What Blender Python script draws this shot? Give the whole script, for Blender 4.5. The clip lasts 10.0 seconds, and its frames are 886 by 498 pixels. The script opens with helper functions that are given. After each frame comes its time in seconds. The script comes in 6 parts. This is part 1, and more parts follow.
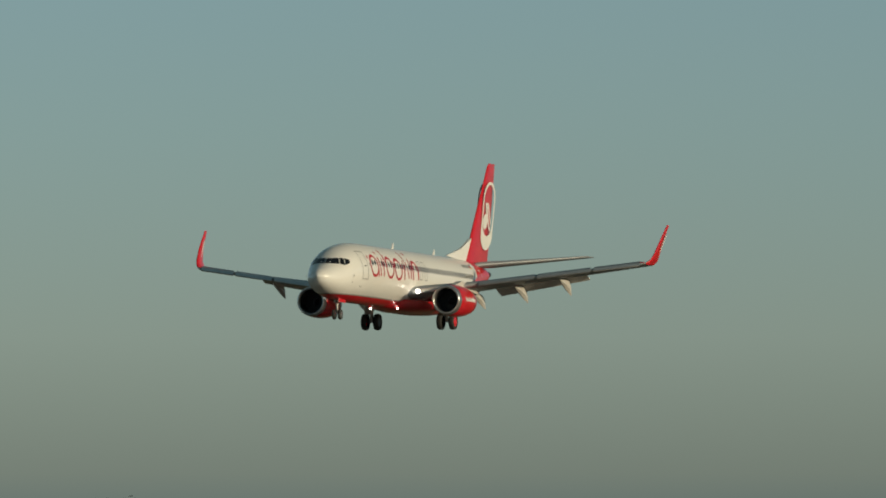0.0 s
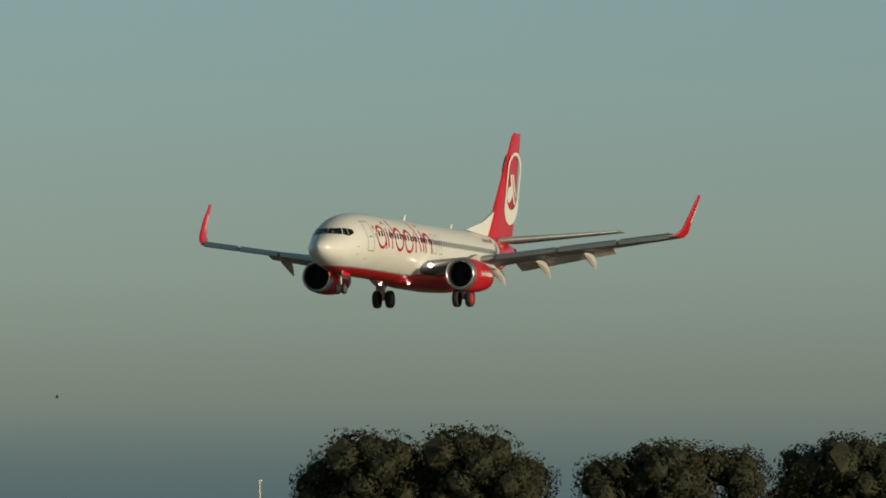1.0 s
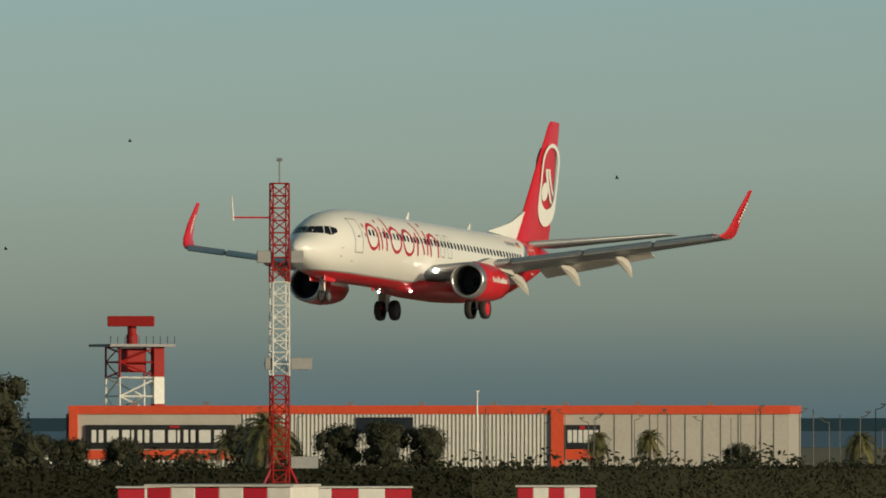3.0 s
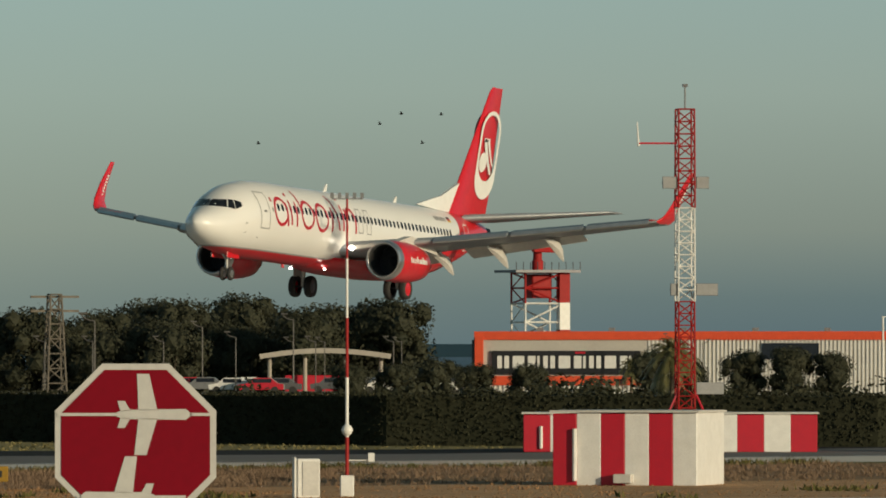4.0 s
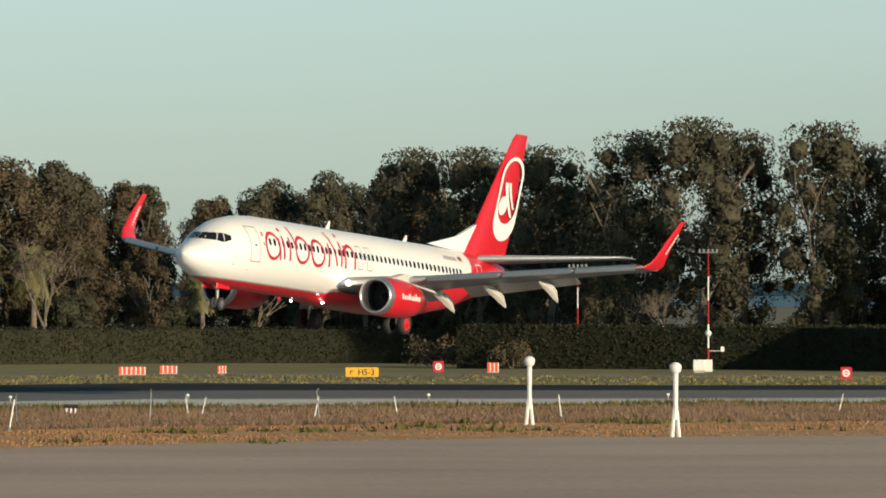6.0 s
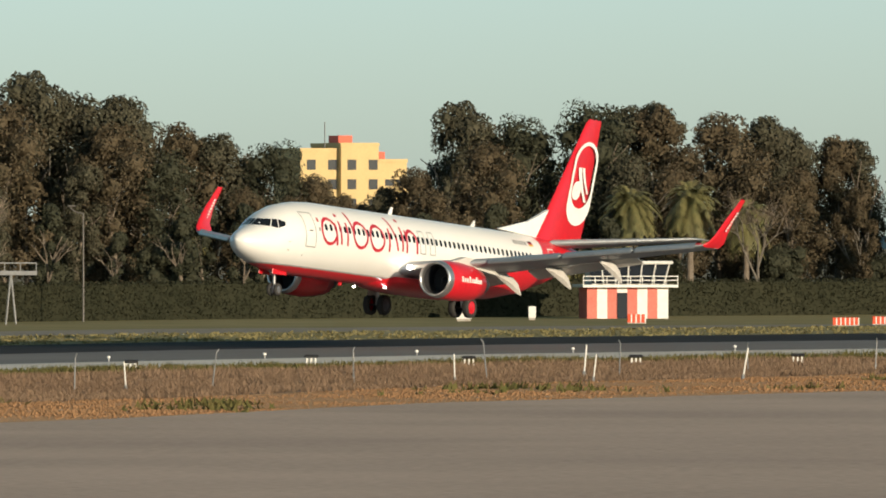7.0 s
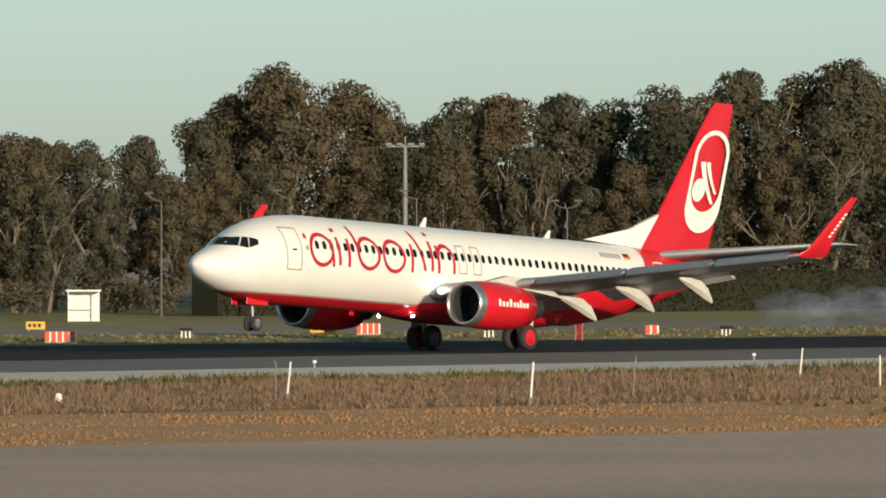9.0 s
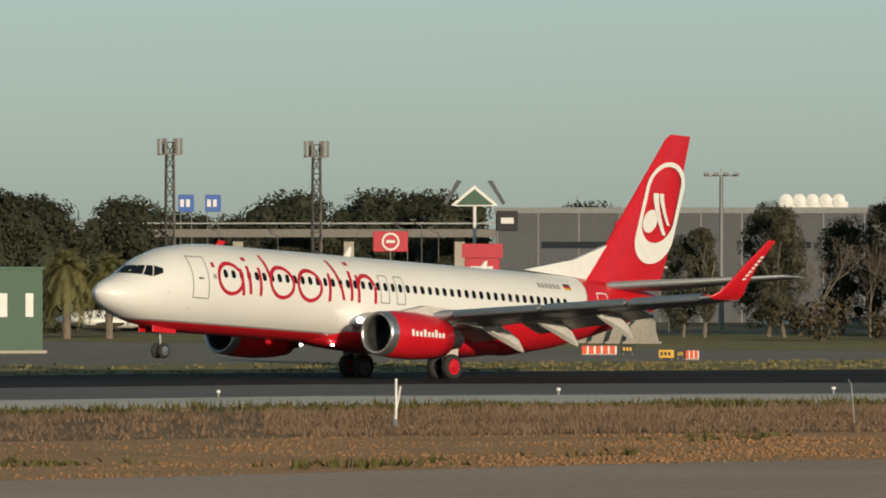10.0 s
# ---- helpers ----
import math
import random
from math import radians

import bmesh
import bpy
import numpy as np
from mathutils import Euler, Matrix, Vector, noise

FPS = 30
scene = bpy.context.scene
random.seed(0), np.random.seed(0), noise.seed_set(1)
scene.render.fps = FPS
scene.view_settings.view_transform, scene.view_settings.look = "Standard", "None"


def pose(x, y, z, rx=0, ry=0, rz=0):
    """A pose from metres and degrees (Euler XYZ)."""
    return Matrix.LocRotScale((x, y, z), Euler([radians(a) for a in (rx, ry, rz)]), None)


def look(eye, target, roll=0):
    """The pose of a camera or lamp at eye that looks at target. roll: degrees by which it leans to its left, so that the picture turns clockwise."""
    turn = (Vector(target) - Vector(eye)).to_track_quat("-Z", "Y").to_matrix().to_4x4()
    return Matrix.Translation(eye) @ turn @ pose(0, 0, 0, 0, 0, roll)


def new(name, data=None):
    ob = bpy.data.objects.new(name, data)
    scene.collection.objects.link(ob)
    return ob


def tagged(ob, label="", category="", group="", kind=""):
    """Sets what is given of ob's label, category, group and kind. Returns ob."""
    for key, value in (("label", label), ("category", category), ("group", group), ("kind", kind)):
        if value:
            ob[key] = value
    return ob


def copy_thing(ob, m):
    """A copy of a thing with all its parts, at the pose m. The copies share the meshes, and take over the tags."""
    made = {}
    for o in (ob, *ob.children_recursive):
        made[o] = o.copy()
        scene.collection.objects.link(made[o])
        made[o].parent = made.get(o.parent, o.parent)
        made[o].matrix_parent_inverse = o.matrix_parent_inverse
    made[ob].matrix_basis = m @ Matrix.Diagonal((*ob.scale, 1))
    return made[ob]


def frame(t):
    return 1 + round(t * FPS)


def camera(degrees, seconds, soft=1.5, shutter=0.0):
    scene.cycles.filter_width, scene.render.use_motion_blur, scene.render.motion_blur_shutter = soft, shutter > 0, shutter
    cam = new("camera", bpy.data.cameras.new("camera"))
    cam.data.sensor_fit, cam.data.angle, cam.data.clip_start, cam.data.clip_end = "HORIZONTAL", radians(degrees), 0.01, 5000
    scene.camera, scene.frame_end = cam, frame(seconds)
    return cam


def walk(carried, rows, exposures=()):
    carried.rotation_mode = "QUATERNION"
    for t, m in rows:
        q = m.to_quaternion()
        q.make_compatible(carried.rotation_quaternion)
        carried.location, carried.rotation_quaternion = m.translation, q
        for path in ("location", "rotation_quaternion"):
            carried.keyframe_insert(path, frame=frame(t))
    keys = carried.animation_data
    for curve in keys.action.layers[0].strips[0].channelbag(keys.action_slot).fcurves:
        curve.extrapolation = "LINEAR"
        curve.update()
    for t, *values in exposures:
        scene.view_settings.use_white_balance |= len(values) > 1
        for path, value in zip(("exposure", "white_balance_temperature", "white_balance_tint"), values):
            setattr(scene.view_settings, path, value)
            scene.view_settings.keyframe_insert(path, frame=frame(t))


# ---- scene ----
# ---- path ----
CAMERA_ROWS = [  # seconds, x, y, azimuth (left of +y) and elevation in degrees
    (0.0, 4.89, 48.76, -17.1825, 1.9138),
    (0.5, 4.89, 48.76, -16.4390, 1.8532),
    (1.0, 4.89, 48.76, -15.2903, 1.4898),
    (1.5, 4.89, 48.76, -14.1001, 1.2729),
    (2.0, 4.89, 48.76, -13.3758, 1.1900),
    (2.5, 4.89, 48.76, -12.5303, 1.0337),
    (3.0, 4.89, 48.76, -10.6668, 0.9550),
    (3.2, 4.89, 48.76, -10.1499, 0.9370),
    (4.3, 4.89, 48.76, -7.6930, 0.4627),
    (4.5, 4.89, 48.76, -7.1506, 0.6637),
    (5.0, 4.23, 43.02, -5.0032, 0.4148),
    (5.2, 3.70, 37.28, -4.3459, 0.3414),
    (6.3, 0.58, 5.74, -0.5903, 0.0511),
    (6.5, 0.00, 0.00, 0.0000, -0.0574),
    (7.0, 0.00, 0.00, 2.3580, -0.0734),
    (7.5, 0.00, 0.00, 4.1129, -0.0957),
    (8.0, 0.00, 0.00, 6.1710, -0.1532),
    (8.5, 0.00, 0.00, 8.4524, -0.1851),
    (9.0, 0.00, 0.00, 11.5252, -0.1978),
    (9.5, 2.17, -7.18, 13.9406, 0.0287),
    (10.0, 5.80, -19.14, 16.8538, -0.0379),
]
AIRLINER_ROWS = [  # seconds, x, y, height of the wheels, roll, pitch, heading
    (0.0, 205.65, 705.40, 23.64, 0.06, 0.78, -124.61),
    (0.5, 190.06, 687.51, 21.40, 0.27, 1.18, -124.52),
    (1.0, 173.48, 669.70, 19.19, 0.50, 1.59, -124.12),
    (1.5, 157.88, 652.24, 17.17, 0.10, 1.90, -123.88),
    (2.0, 141.34, 634.93, 15.22, -0.17, 2.10, -123.49),
    (2.5, 125.92, 619.95, 13.39, 0.94, 2.10, -122.94),
    (3.0, 108.06, 598.94, 11.60, 0.77, 2.50, -122.29),
    (3.2, 102.40, 594.60, 10.95, 0.00, 2.57, -121.95),
    (4.3, 66.43, 554.62, 7.71, -1.98, 2.88, -120.69),
    (4.5, 59.55, 546.19, 7.16, -2.61, 3.01, -120.23),
    (5.0, 45.33, 553.11, 5.83, -3.25, 3.53, -119.42),
    (5.2, 39.69, 558.23, 5.47, -3.27, 3.65, -119.19),
    (6.3, 0.39, 573.94, 2.85, -2.68, 4.17, -117.75),
    (6.5, -6.77, 584.58, 2.47, -2.57, 4.27, -117.49),
    (7.0, -23.93, 553.66, 1.78, -1.36, 4.05, -117.06),
    (7.5, -39.66, 528.12, 1.17, -0.00, 3.84, -116.72),
    (8.0, -56.53, 499.07, 0.53, 0.94, 3.87, -116.56),
    (8.5, -71.98, 471.22, 0.13, 1.04, 4.00, -116.30),
    (9.0, -89.14, 444.59, 0.10, 0.50, 3.26, -115.88),
    (9.5, -104.24, 417.78, 0.10, 0.00, 3.36, -115.28),
    (10.0, -128.46, 418.12, 0.03, 0.00, 3.45, -114.95),
]
# ---- end of path ----
EYE = 6.1


def camera_pose(x, y, az, el):
    a, e = radians(az), radians(el)
    return look((x, y, EYE), (x - 400 * math.sin(a) * math.cos(e), y + 400 * math.cos(a) * math.cos(e), EYE + 400 * math.sin(e)))


cam = camera(5.0, 10.0, soft=1.8)
walk(cam, [(t, camera_pose(x, y, az, el)) for t, x, y, az, el in CAMERA_ROWS],
     exposures=[(0.0, -0.83, 6850, 4), (2.5, -0.67, 6850, 4), (4.5, -0.51, 6700, 6), (5.0, -0.30, 6600, 8), (6.3, 0.08, 6500, 10), (8.0, 0.06, 6500, 10), (9.0, -0.03, 6500, 10), (9.5, -0.2, 6500, 10), (10.0, -0.45, 6500, 10)])

# ---- light ----
SUN_EL, SUN_DIR = 10.0, (0.62, -0.785)
world = bpy.data.worlds.new("sky")
scene.world = world
world.use_nodes = True
nt = world.node_tree
sky = nt.nodes.new("ShaderNodeTexSky")
sky.sky_type, sky.sun_disc = "NISHITA", False
sky.sun_elevation, sky.sun_rotation = radians(SUN_EL), math.atan2(SUN_DIR[0], SUN_DIR[1])
sky.air_density, sky.dust_density, sky.ozone_density = 1.0, 0.4, 2.0


def wnode(kind, **values):
    n = nt.nodes.new(kind)
    for k, v in values.items():
        n.inputs[int(k[1:])].default_value = v
    return n


def wlink(a, b):
    nt.links.new(a, b)


# a cool evening tint on the clear sky, and a grey-blue haze bank that lies low over the sea
tint = nt.nodes.new("ShaderNodeMix")
tint.data_type, tint.blend_type = "RGBA", "MULTIPLY"
tint.inputs[0].default_value = 1.0
wlink(sky.outputs[0], tint.inputs[6])
coord = nt.nodes.new("ShaderNodeTexCoord")
sep = nt.nodes.new("ShaderNodeSeparateXYZ")
wlink(coord.outputs["Generated"], sep.inputs[0])
ramp = nt.nodes.new("ShaderNodeValToRGB")
ramp.color_ramp.elements[0].position, ramp.color_ramp.elements[0].color = 0.0, (0.44, 0.57, 0.77, 1)
ramp.color_ramp.elements[1].position, ramp.color_ramp.elements[1].color = 1.0, (1, 1, 1, 1)
for p, c in ((0.10, (0.52, 0.62, 0.76)), (0.25, (0.80, 0.80, 0.84)), (0.55, (1.0, 0.97, 0.98))):
    e = ramp.color_ramp.elements.new(p)
    e.color = (*c, 1)
high = nt.nodes.new("ShaderNodeMapRange")
for i, v in ((1, 0.0), (2, 0.32), (3, 0.0), (4, 1.0)):
    high.inputs[i].default_value = v
wlink(sep.outputs[2], high.inputs[0])
cast = nt.nodes.new("ShaderNodeMix")
cast.data_type = "RGBA"
cast.inputs[6].default_value, cast.inputs[7].default_value = (0.69, 0.94, 1.53, 1), (1.0, 0.97, 0.70, 1)
wlink(high.outputs[0], cast.inputs[0])
wlink(cast.outputs[2], tint.inputs[7])
up = nt.nodes.new("ShaderNodeMapRange")
for i, v in ((1, 0.0), (2, 0.045), (3, 0.0), (4, 1.0)):
    up.inputs[i].default_value = v
wlink(sep.outputs[2], up.inputs[0])
wlink(up.outputs[0], ramp.inputs[0])
side = nt.nodes.new("ShaderNodeMapRange")
side.interpolation_type = "SMOOTHSTEP"
for i, v in ((1, 0.0), (2, 0.19), (3, 0.0), (4, 1.0)):
    side.inputs[i].default_value = v
wlink(sep.outputs[0], side.inputs[0])
haze = nt.nodes.new("ShaderNodeMix")
haze.data_type, haze.blend_type = "RGBA", "MULTIPLY"
wlink(side.outputs[0], haze.inputs[0])
wlink(tint.outputs[2], haze.inputs[6])
wlink(ramp.outputs[0], haze.inputs[7])
wlink(haze.outputs[2], nt.nodes["Background"].inputs[0])
nt.nodes["Background"].inputs[1].default_value = 0.135
sun = new("sun", bpy.data.lights.new("sun", "SUN"))
sun.data.energy, sun.data.angle, sun.data.color = 5.0, radians(0.6), (1.0, 0.83, 0.60)
sun.matrix_world = look((100 * SUN_DIR[0], 100 * SUN_DIR[1], 100 * math.tan(radians(SUN_EL))), (0, 0, 0))


# ---- materials ----
def mat(name, color, rough=0.7, metal=0.0, other=None, scale=1.0, bump=0.0, fine=8.0, island=0.0, emit=0.0, coat=0.0, spec=0.5):
    """A surface of two colours mixed by noise at two scales, with a fine relief."""
    m = bpy.data.materials.new(name)
    m.use_nodes = True
    t = m.node_tree
    b = t.nodes["Principled BSDF"]
    b.inputs["Roughness"].default_value, b.inputs["Metallic"].default_value = rough, metal
    b.inputs["Coat Weight"].default_value, b.inputs["Specular IOR Level"].default_value = coat, spec
    other = other or tuple(0.8 * c for c in color)
    tc = t.nodes.new("ShaderNodeTexCoord")
    n1, n2 = t.nodes.new("ShaderNodeTexNoise"), t.nodes.new("ShaderNodeTexNoise")
    n1.inputs["Scale"].default_value, n2.inputs["Scale"].default_value = scale, scale * fine
    n1.inputs["Detail"].default_value = n2.inputs["Detail"].default_value = 5
    mul = t.nodes.new("ShaderNodeMath")
    mul.operation = "MULTIPLY_ADD"
    mul.inputs[1].default_value, mul.inputs[2].default_value = 0.5, 0.0
    half = t.nodes.new("ShaderNodeMath")
    half.operation = "MULTIPLY_ADD"
    half.inputs[1].default_value = 0.5
    for n in (n1, n2):
        t.links.new(tc.outputs["Object"], n.inputs["Vector"])
    t.links.new(n1.outputs[0], mul.inputs[0])
    t.links.new(n2.outputs[0], half.inputs[0])
    t.links.new(mul.outputs[0], half.inputs[2])
    spread = t.nodes.new("ShaderNodeMapRange")
    spread.inputs[1].default_value, spread.inputs[2].default_value = 0.36, 0.64
    t.links.new(half.outputs[0], spread.inputs[0])
    mix = t.nodes.new("ShaderNodeMix")
    mix.data_type = "RGBA"
    mix.inputs[6].default_value, mix.inputs[7].default_value = (*color, 1), (*other, 1)
    if island:
        geo, add = t.nodes.new("ShaderNodeNewGeometry"), t.nodes.new("ShaderNodeMix")
        add.inputs[0].default_value = island
        t.links.new(spread.outputs[0], add.inputs[2])
        t.links.new(geo.outputs["Random Per Island"], add.inputs[3])
        t.links.new(add.outputs[0], mix.inputs[0])
    else:
        t.links.new(spread.outputs[0], mix.inputs[0])
    t.links.new(mix.outputs[2], b.inputs["Base Color"])
    if bump:
        bp = t.nodes.new("ShaderNodeBump")
        bp.inputs["Strength"].default_value, bp.inputs["Distance"].default_value = 0.6, bump
        t.links.new(n2.outputs[0], bp.inputs["Height"])
        t.links.new(bp.outputs[0], b.inputs["Normal"])
    if emit:
        b.inputs["Emission Color"].default_value, b.inputs["Emission Strength"].default_value = (*color, 1), emit
    return m


RED, CREAM = (0.62, 0.012, 0.022), (0.80, 0.79, 0.76)
red_paint = mat("red_paint", RED, 0.32, 0, (0.52, 0.010, 0.02), 0.4, coat=0.3)
white_paint = mat("white_paint", CREAM, 0.35, 0, (0.74, 0.73, 0.70), 0.3, coat=0.2)
mark_red = mat("mark_red", (0.50, 0.012, 0.03), 0.4)
grey_paint = mat("wing_grey", (0.34, 0.36, 0.38), 0.38, 0.2, (0.28, 0.30, 0.32), 0.5)
pale_grey = mat("fairing_grey", (0.60, 0.58, 0.54), 0.45, 0, (0.5, 0.48, 0.45), 0.8)
bare_metal = mat("bare_metal", (0.68, 0.67, 0.66), 0.28, 0.9, (0.55, 0.55, 0.55), 2)
dark_metal = mat("dark_metal", (0.10, 0.10, 0.11), 0.45, 0.7)
black_void = mat("duct_black", (0.012, 0.012, 0.014), 0.7)
rubber = mat("rubber", (0.02, 0.02, 0.021), 0.8, 0, (0.035, 0.033, 0.03), 3, 0.005)
pane_glass = mat("cabin_glass", (0.012, 0.014, 0.018), 0.12)
line_grey = mat("door_line", (0.36, 0.36, 0.36), 0.5)
lamp_glow = mat("landing_glow", (1.0, 0.93, 0.85), 0.3, emit=14)
flag_gold = mat("flag_gold", (0.75, 0.5, 0.05), 0.5)
sign_white = mat("sign_white", (0.78, 0.77, 0.74), 0.5, 0, (0.66, 0.65, 0.62), 2)
sign_red = mat("sign_red", (0.50, 0.012, 0.03), 0.45, 0, (0.42, 0.012, 0.03), 2)
sign_blue = mat("sign_blue", (0.02, 0.10, 0.42), 0.45)
sign_yellow = mat("sign_yellow", (0.75, 0.42, 0.03), 0.5)
# sign_yellow made darker for one averted sign: its shade is put into the colour
shaded_yellow = mat("shaded_yellow", (0.34, 0.20, 0.03), 0.7, 0, (0.24, 0.14, 0.025), 2, spec=0.2)
sign_black = mat("sign_black", (0.015, 0.015, 0.017), 0.5)
orange = mat("orange_board", (0.72, 0.085, 0.028), 0.55, 0, (0.6, 0.07, 0.025), 1.5)
# stop sign's red and white, darkened: the shade on its face is in the colour
shaded_red = mat("sign_shaded_red", (0.20, 0.003, 0.013), 0.7, 0, (0.175, 0.003, 0.012), 2, spec=0.1)
shaded_white = mat("sign_shaded_white", (0.52, 0.51, 0.48), 0.6, 0, (0.45, 0.44, 0.42), 2)
mast_steel = mat("weathered_steel", (0.15, 0.14, 0.13), 0.6, 0.4, (0.10, 0.095, 0.09), 2)
steel = mat("galvanised", (0.24, 0.245, 0.25), 0.55, 0.3, (0.19, 0.195, 0.20), 2)
green_paint = mat("green_panel", (0.03, 0.095, 0.055), 0.5, 0, (0.024, 0.08, 0.045), 1)
concrete = mat("concrete", (0.42, 0.38, 0.33), 0.85, 0, (0.33, 0.30, 0.26), 0.6, 0.01)
cladding = mat("cladding", (0.50, 0.47, 0.42), 0.55, 0, (0.44, 0.41, 0.37), 0.3)
grey_wall = mat("grey_cladding", (0.105, 0.11, 0.12), 0.7, 0, (0.09, 0.094, 0.10), 0.3, spec=0.3)
dark_glass = mat("dark_glass", (0.02, 0.025, 0.035), 0.15)
ochre = mat("ochre_render", (0.62, 0.46, 0.22), 0.8, 0, (0.55, 0.40, 0.19), 0.4)
bark = mat("bark", (0.22, 0.18, 0.14), 0.9, 0, (0.12, 0.095, 0.07), 1.5, 0.03)
pale_bark = mat("pale_bark", (0.19, 0.165, 0.135), 0.9, 0, (0.11, 0.095, 0.075), 1.5, 0.02)
leaf_dark = mat("eucalyptus_leaf", (0.034, 0.036, 0.022), 0.75, 0, (0.092, 0.083, 0.054), 0.25, island=0.6, spec=0.2)
leaf_brown = mat("olive_leaf", (0.048, 0.041, 0.024), 0.75, 0, (0.112, 0.084, 0.050), 0.25, island=0.6, spec=0.2)
leaf_deep = mat("cypress_leaf", (0.026, 0.030, 0.019), 0.7, 0, (0.056, 0.056, 0.034), 0.4, island=0.6, spec=0.15)
leaf_palm = mat("palm_leaf", (0.10, 0.11, 0.04), 0.5, 0, (0.20, 0.17, 0.07), 0.5, island=0.6)
leaf_hedge = mat("hedge_leaf", (0.019, 0.022, 0.013), 0.8, 0, (0.036, 0.036, 0.021), 0.3, island=0.5, spec=0.1)
twig = mat("twig", (0.19, 0.15, 0.11), 0.9, 0, (0.11, 0.085, 0.062), 1)
dry_grass = mat("dry_grass", (0.142, 0.094, 0.064), 0.9, 0, (0.245, 0.168, 0.112), 0.08, island=0.35, spec=0.1)
green_grass = mat("green_grass", (0.065, 0.075, 0.022), 0.9, 0, (0.14, 0.11, 0.048), 0.1, island=0.5, spec=0.1)
clod = mat("soil_clod", (0.36, 0.205, 0.105), 0.95, 0, (0.20, 0.112, 0.058), 0.4, island=0.5, spec=0.1)
soil = mat("soil", (0.60, 0.36, 0.19), 0.95, 0, (0.42, 0.25, 0.13), 0.15, 0.006, spec=0.1)
grass_ground = mat("dry_grass_ground", (0.34, 0.215, 0.12), 0.95, 0, (0.24, 0.15, 0.08), 0.05, 0.006, spec=0.1)
field_grass = mat("field_grass", (0.135, 0.122, 0.055), 0.9, 0, (0.225, 0.19, 0.09), 0.06, island=0.5, spec=0.1)
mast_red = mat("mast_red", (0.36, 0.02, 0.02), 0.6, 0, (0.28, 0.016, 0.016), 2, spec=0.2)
# hut stripes paler than plain red: the strong sunlight is painted into them
salmon = mat("sunlit_red", (0.66, 0.20, 0.15), 0.6, 0, (0.55, 0.15, 0.12), 1, spec=0.2)
verge = mat("green_verge", (0.10, 0.11, 0.03), 0.95, 0, (0.20, 0.16, 0.06), 0.04, 0.006, spec=0.1)
far_grass = mat("far_grass", (0.33, 0.27, 0.13), 0.95, 0, (0.22, 0.19, 0.085), 0.03, 0.006, spec=0.1)
apron_tar = mat("apron_asphalt", (0.62, 0.455, 0.35), 0.9, 0, (0.40, 0.29, 0.22), 0.045, 0.0, 60, spec=0.2)
runway_tar = mat("runway_asphalt", (0.22, 0.20, 0.185), 0.9, 0, (0.17, 0.155, 0.145), 0.05, 0.004, 30, spec=0.15)
runway_dark = mat("dark_asphalt", (0.028, 0.026, 0.026), 0.9, 0, (0.045, 0.042, 0.04), 0.05, spec=0.05)
taxi_tar = mat("taxiway_asphalt", (0.30, 0.26, 0.21), 0.9, 0, (0.24, 0.21, 0.17), 0.05, spec=0.15)
shoulder_tar = mat("runway_shoulder", (0.74, 0.67, 0.59), 0.9, 0, (0.62, 0.56, 0.49), 0.06, spec=0.2)
base_earth = mat("base_earth", (0.12, 0.10, 0.05), 0.95, 0, (0.16, 0.13, 0.07), 0.01)
sea_far = mat("far_sea", (0.018, 0.042, 0.064), 0.9, 0, (0.021, 0.047, 0.07), 0.002, spec=0.1)
sea_mat = mat("sea_water", (0.030, 0.065, 0.10), 0.5, 0, (0.035, 0.075, 0.115), 0.002)


# ---- mesh helpers ----
def part(name, bm, material, parent=None, label="", smooth=False):
    me = bpy.data.meshes.new(name)
    bmesh.ops.recalc_face_normals(bm, faces=bm.faces[:])
    bm.to_mesh(me)
    bm.free()
    me.materials.append(material)
    if smooth:
        for p in me.polygons:
            p.use_smooth = True
    ob = new(name, me)
    ob.parent = parent
    return tagged(ob, label)


def raw(name, verts, faces, material, parent=None, label=""):
    me = bpy.data.meshes.new(name)
    me.from_pydata(verts, [], faces)
    me.materials.append(material)
    ob = new(name, me)
    ob.parent = parent
    return tagged(ob, label)


def thing(name, label, category, m=None, group=""):
    ob = new(name)
    ob.empty_display_size = 0.5
    if m is not None:
        ob.matrix_basis = m
    return tagged(ob, label, category, group)


def box(bm, x0, x1, y0, y1, z0, z1, bevel=0.0):
    v = [bm.verts.new((x, y, z)) for x in (x0, x1) for y in (y0, y1) for z in (z0, z1)]
    fs = [bm.faces.new([v[i] for i in f]) for f in ((0, 1, 3, 2), (4, 6, 7, 5), (0, 4, 5, 1), (2, 3, 7, 6), (0, 2, 6, 4), (1, 5, 7, 3))]
    if bevel:
        bmesh.ops.bevel(bm, geom=list({e for f in fs for e in f.edges}), offset=bevel, segments=1, affect="EDGES")
    return bm


def B(*a, bevel=0.0):
    return box(bmesh.new(), *a, bevel=bevel)


def tube(bm, p, q, r0, r1=None, n=8, caps=True):
    p, q = Vector(p), Vector(q)
    r1 = r0 if r1 is None else r1
    a = (q - p).to_track_quat("Z", "Y").to_matrix()
    rings = [[bm.verts.new(c + a @ Vector((r * math.cos(k * 2 * math.pi / n), r * math.sin(k * 2 * math.pi / n), 0))) for k in range(n)]
             for c, r in ((p, r0), (q, r1))]
    for k in range(n):
        bm.faces.new((rings[0][k], rings[0][(k + 1) % n], rings[1][(k + 1) % n], rings[1][k]))
    if caps:
        bm.faces.new(rings[0][::-1])
        bm.faces.new(rings[1])
    return bm


def T(*a, **k):
    return tube(bmesh.new(), *a, **k)


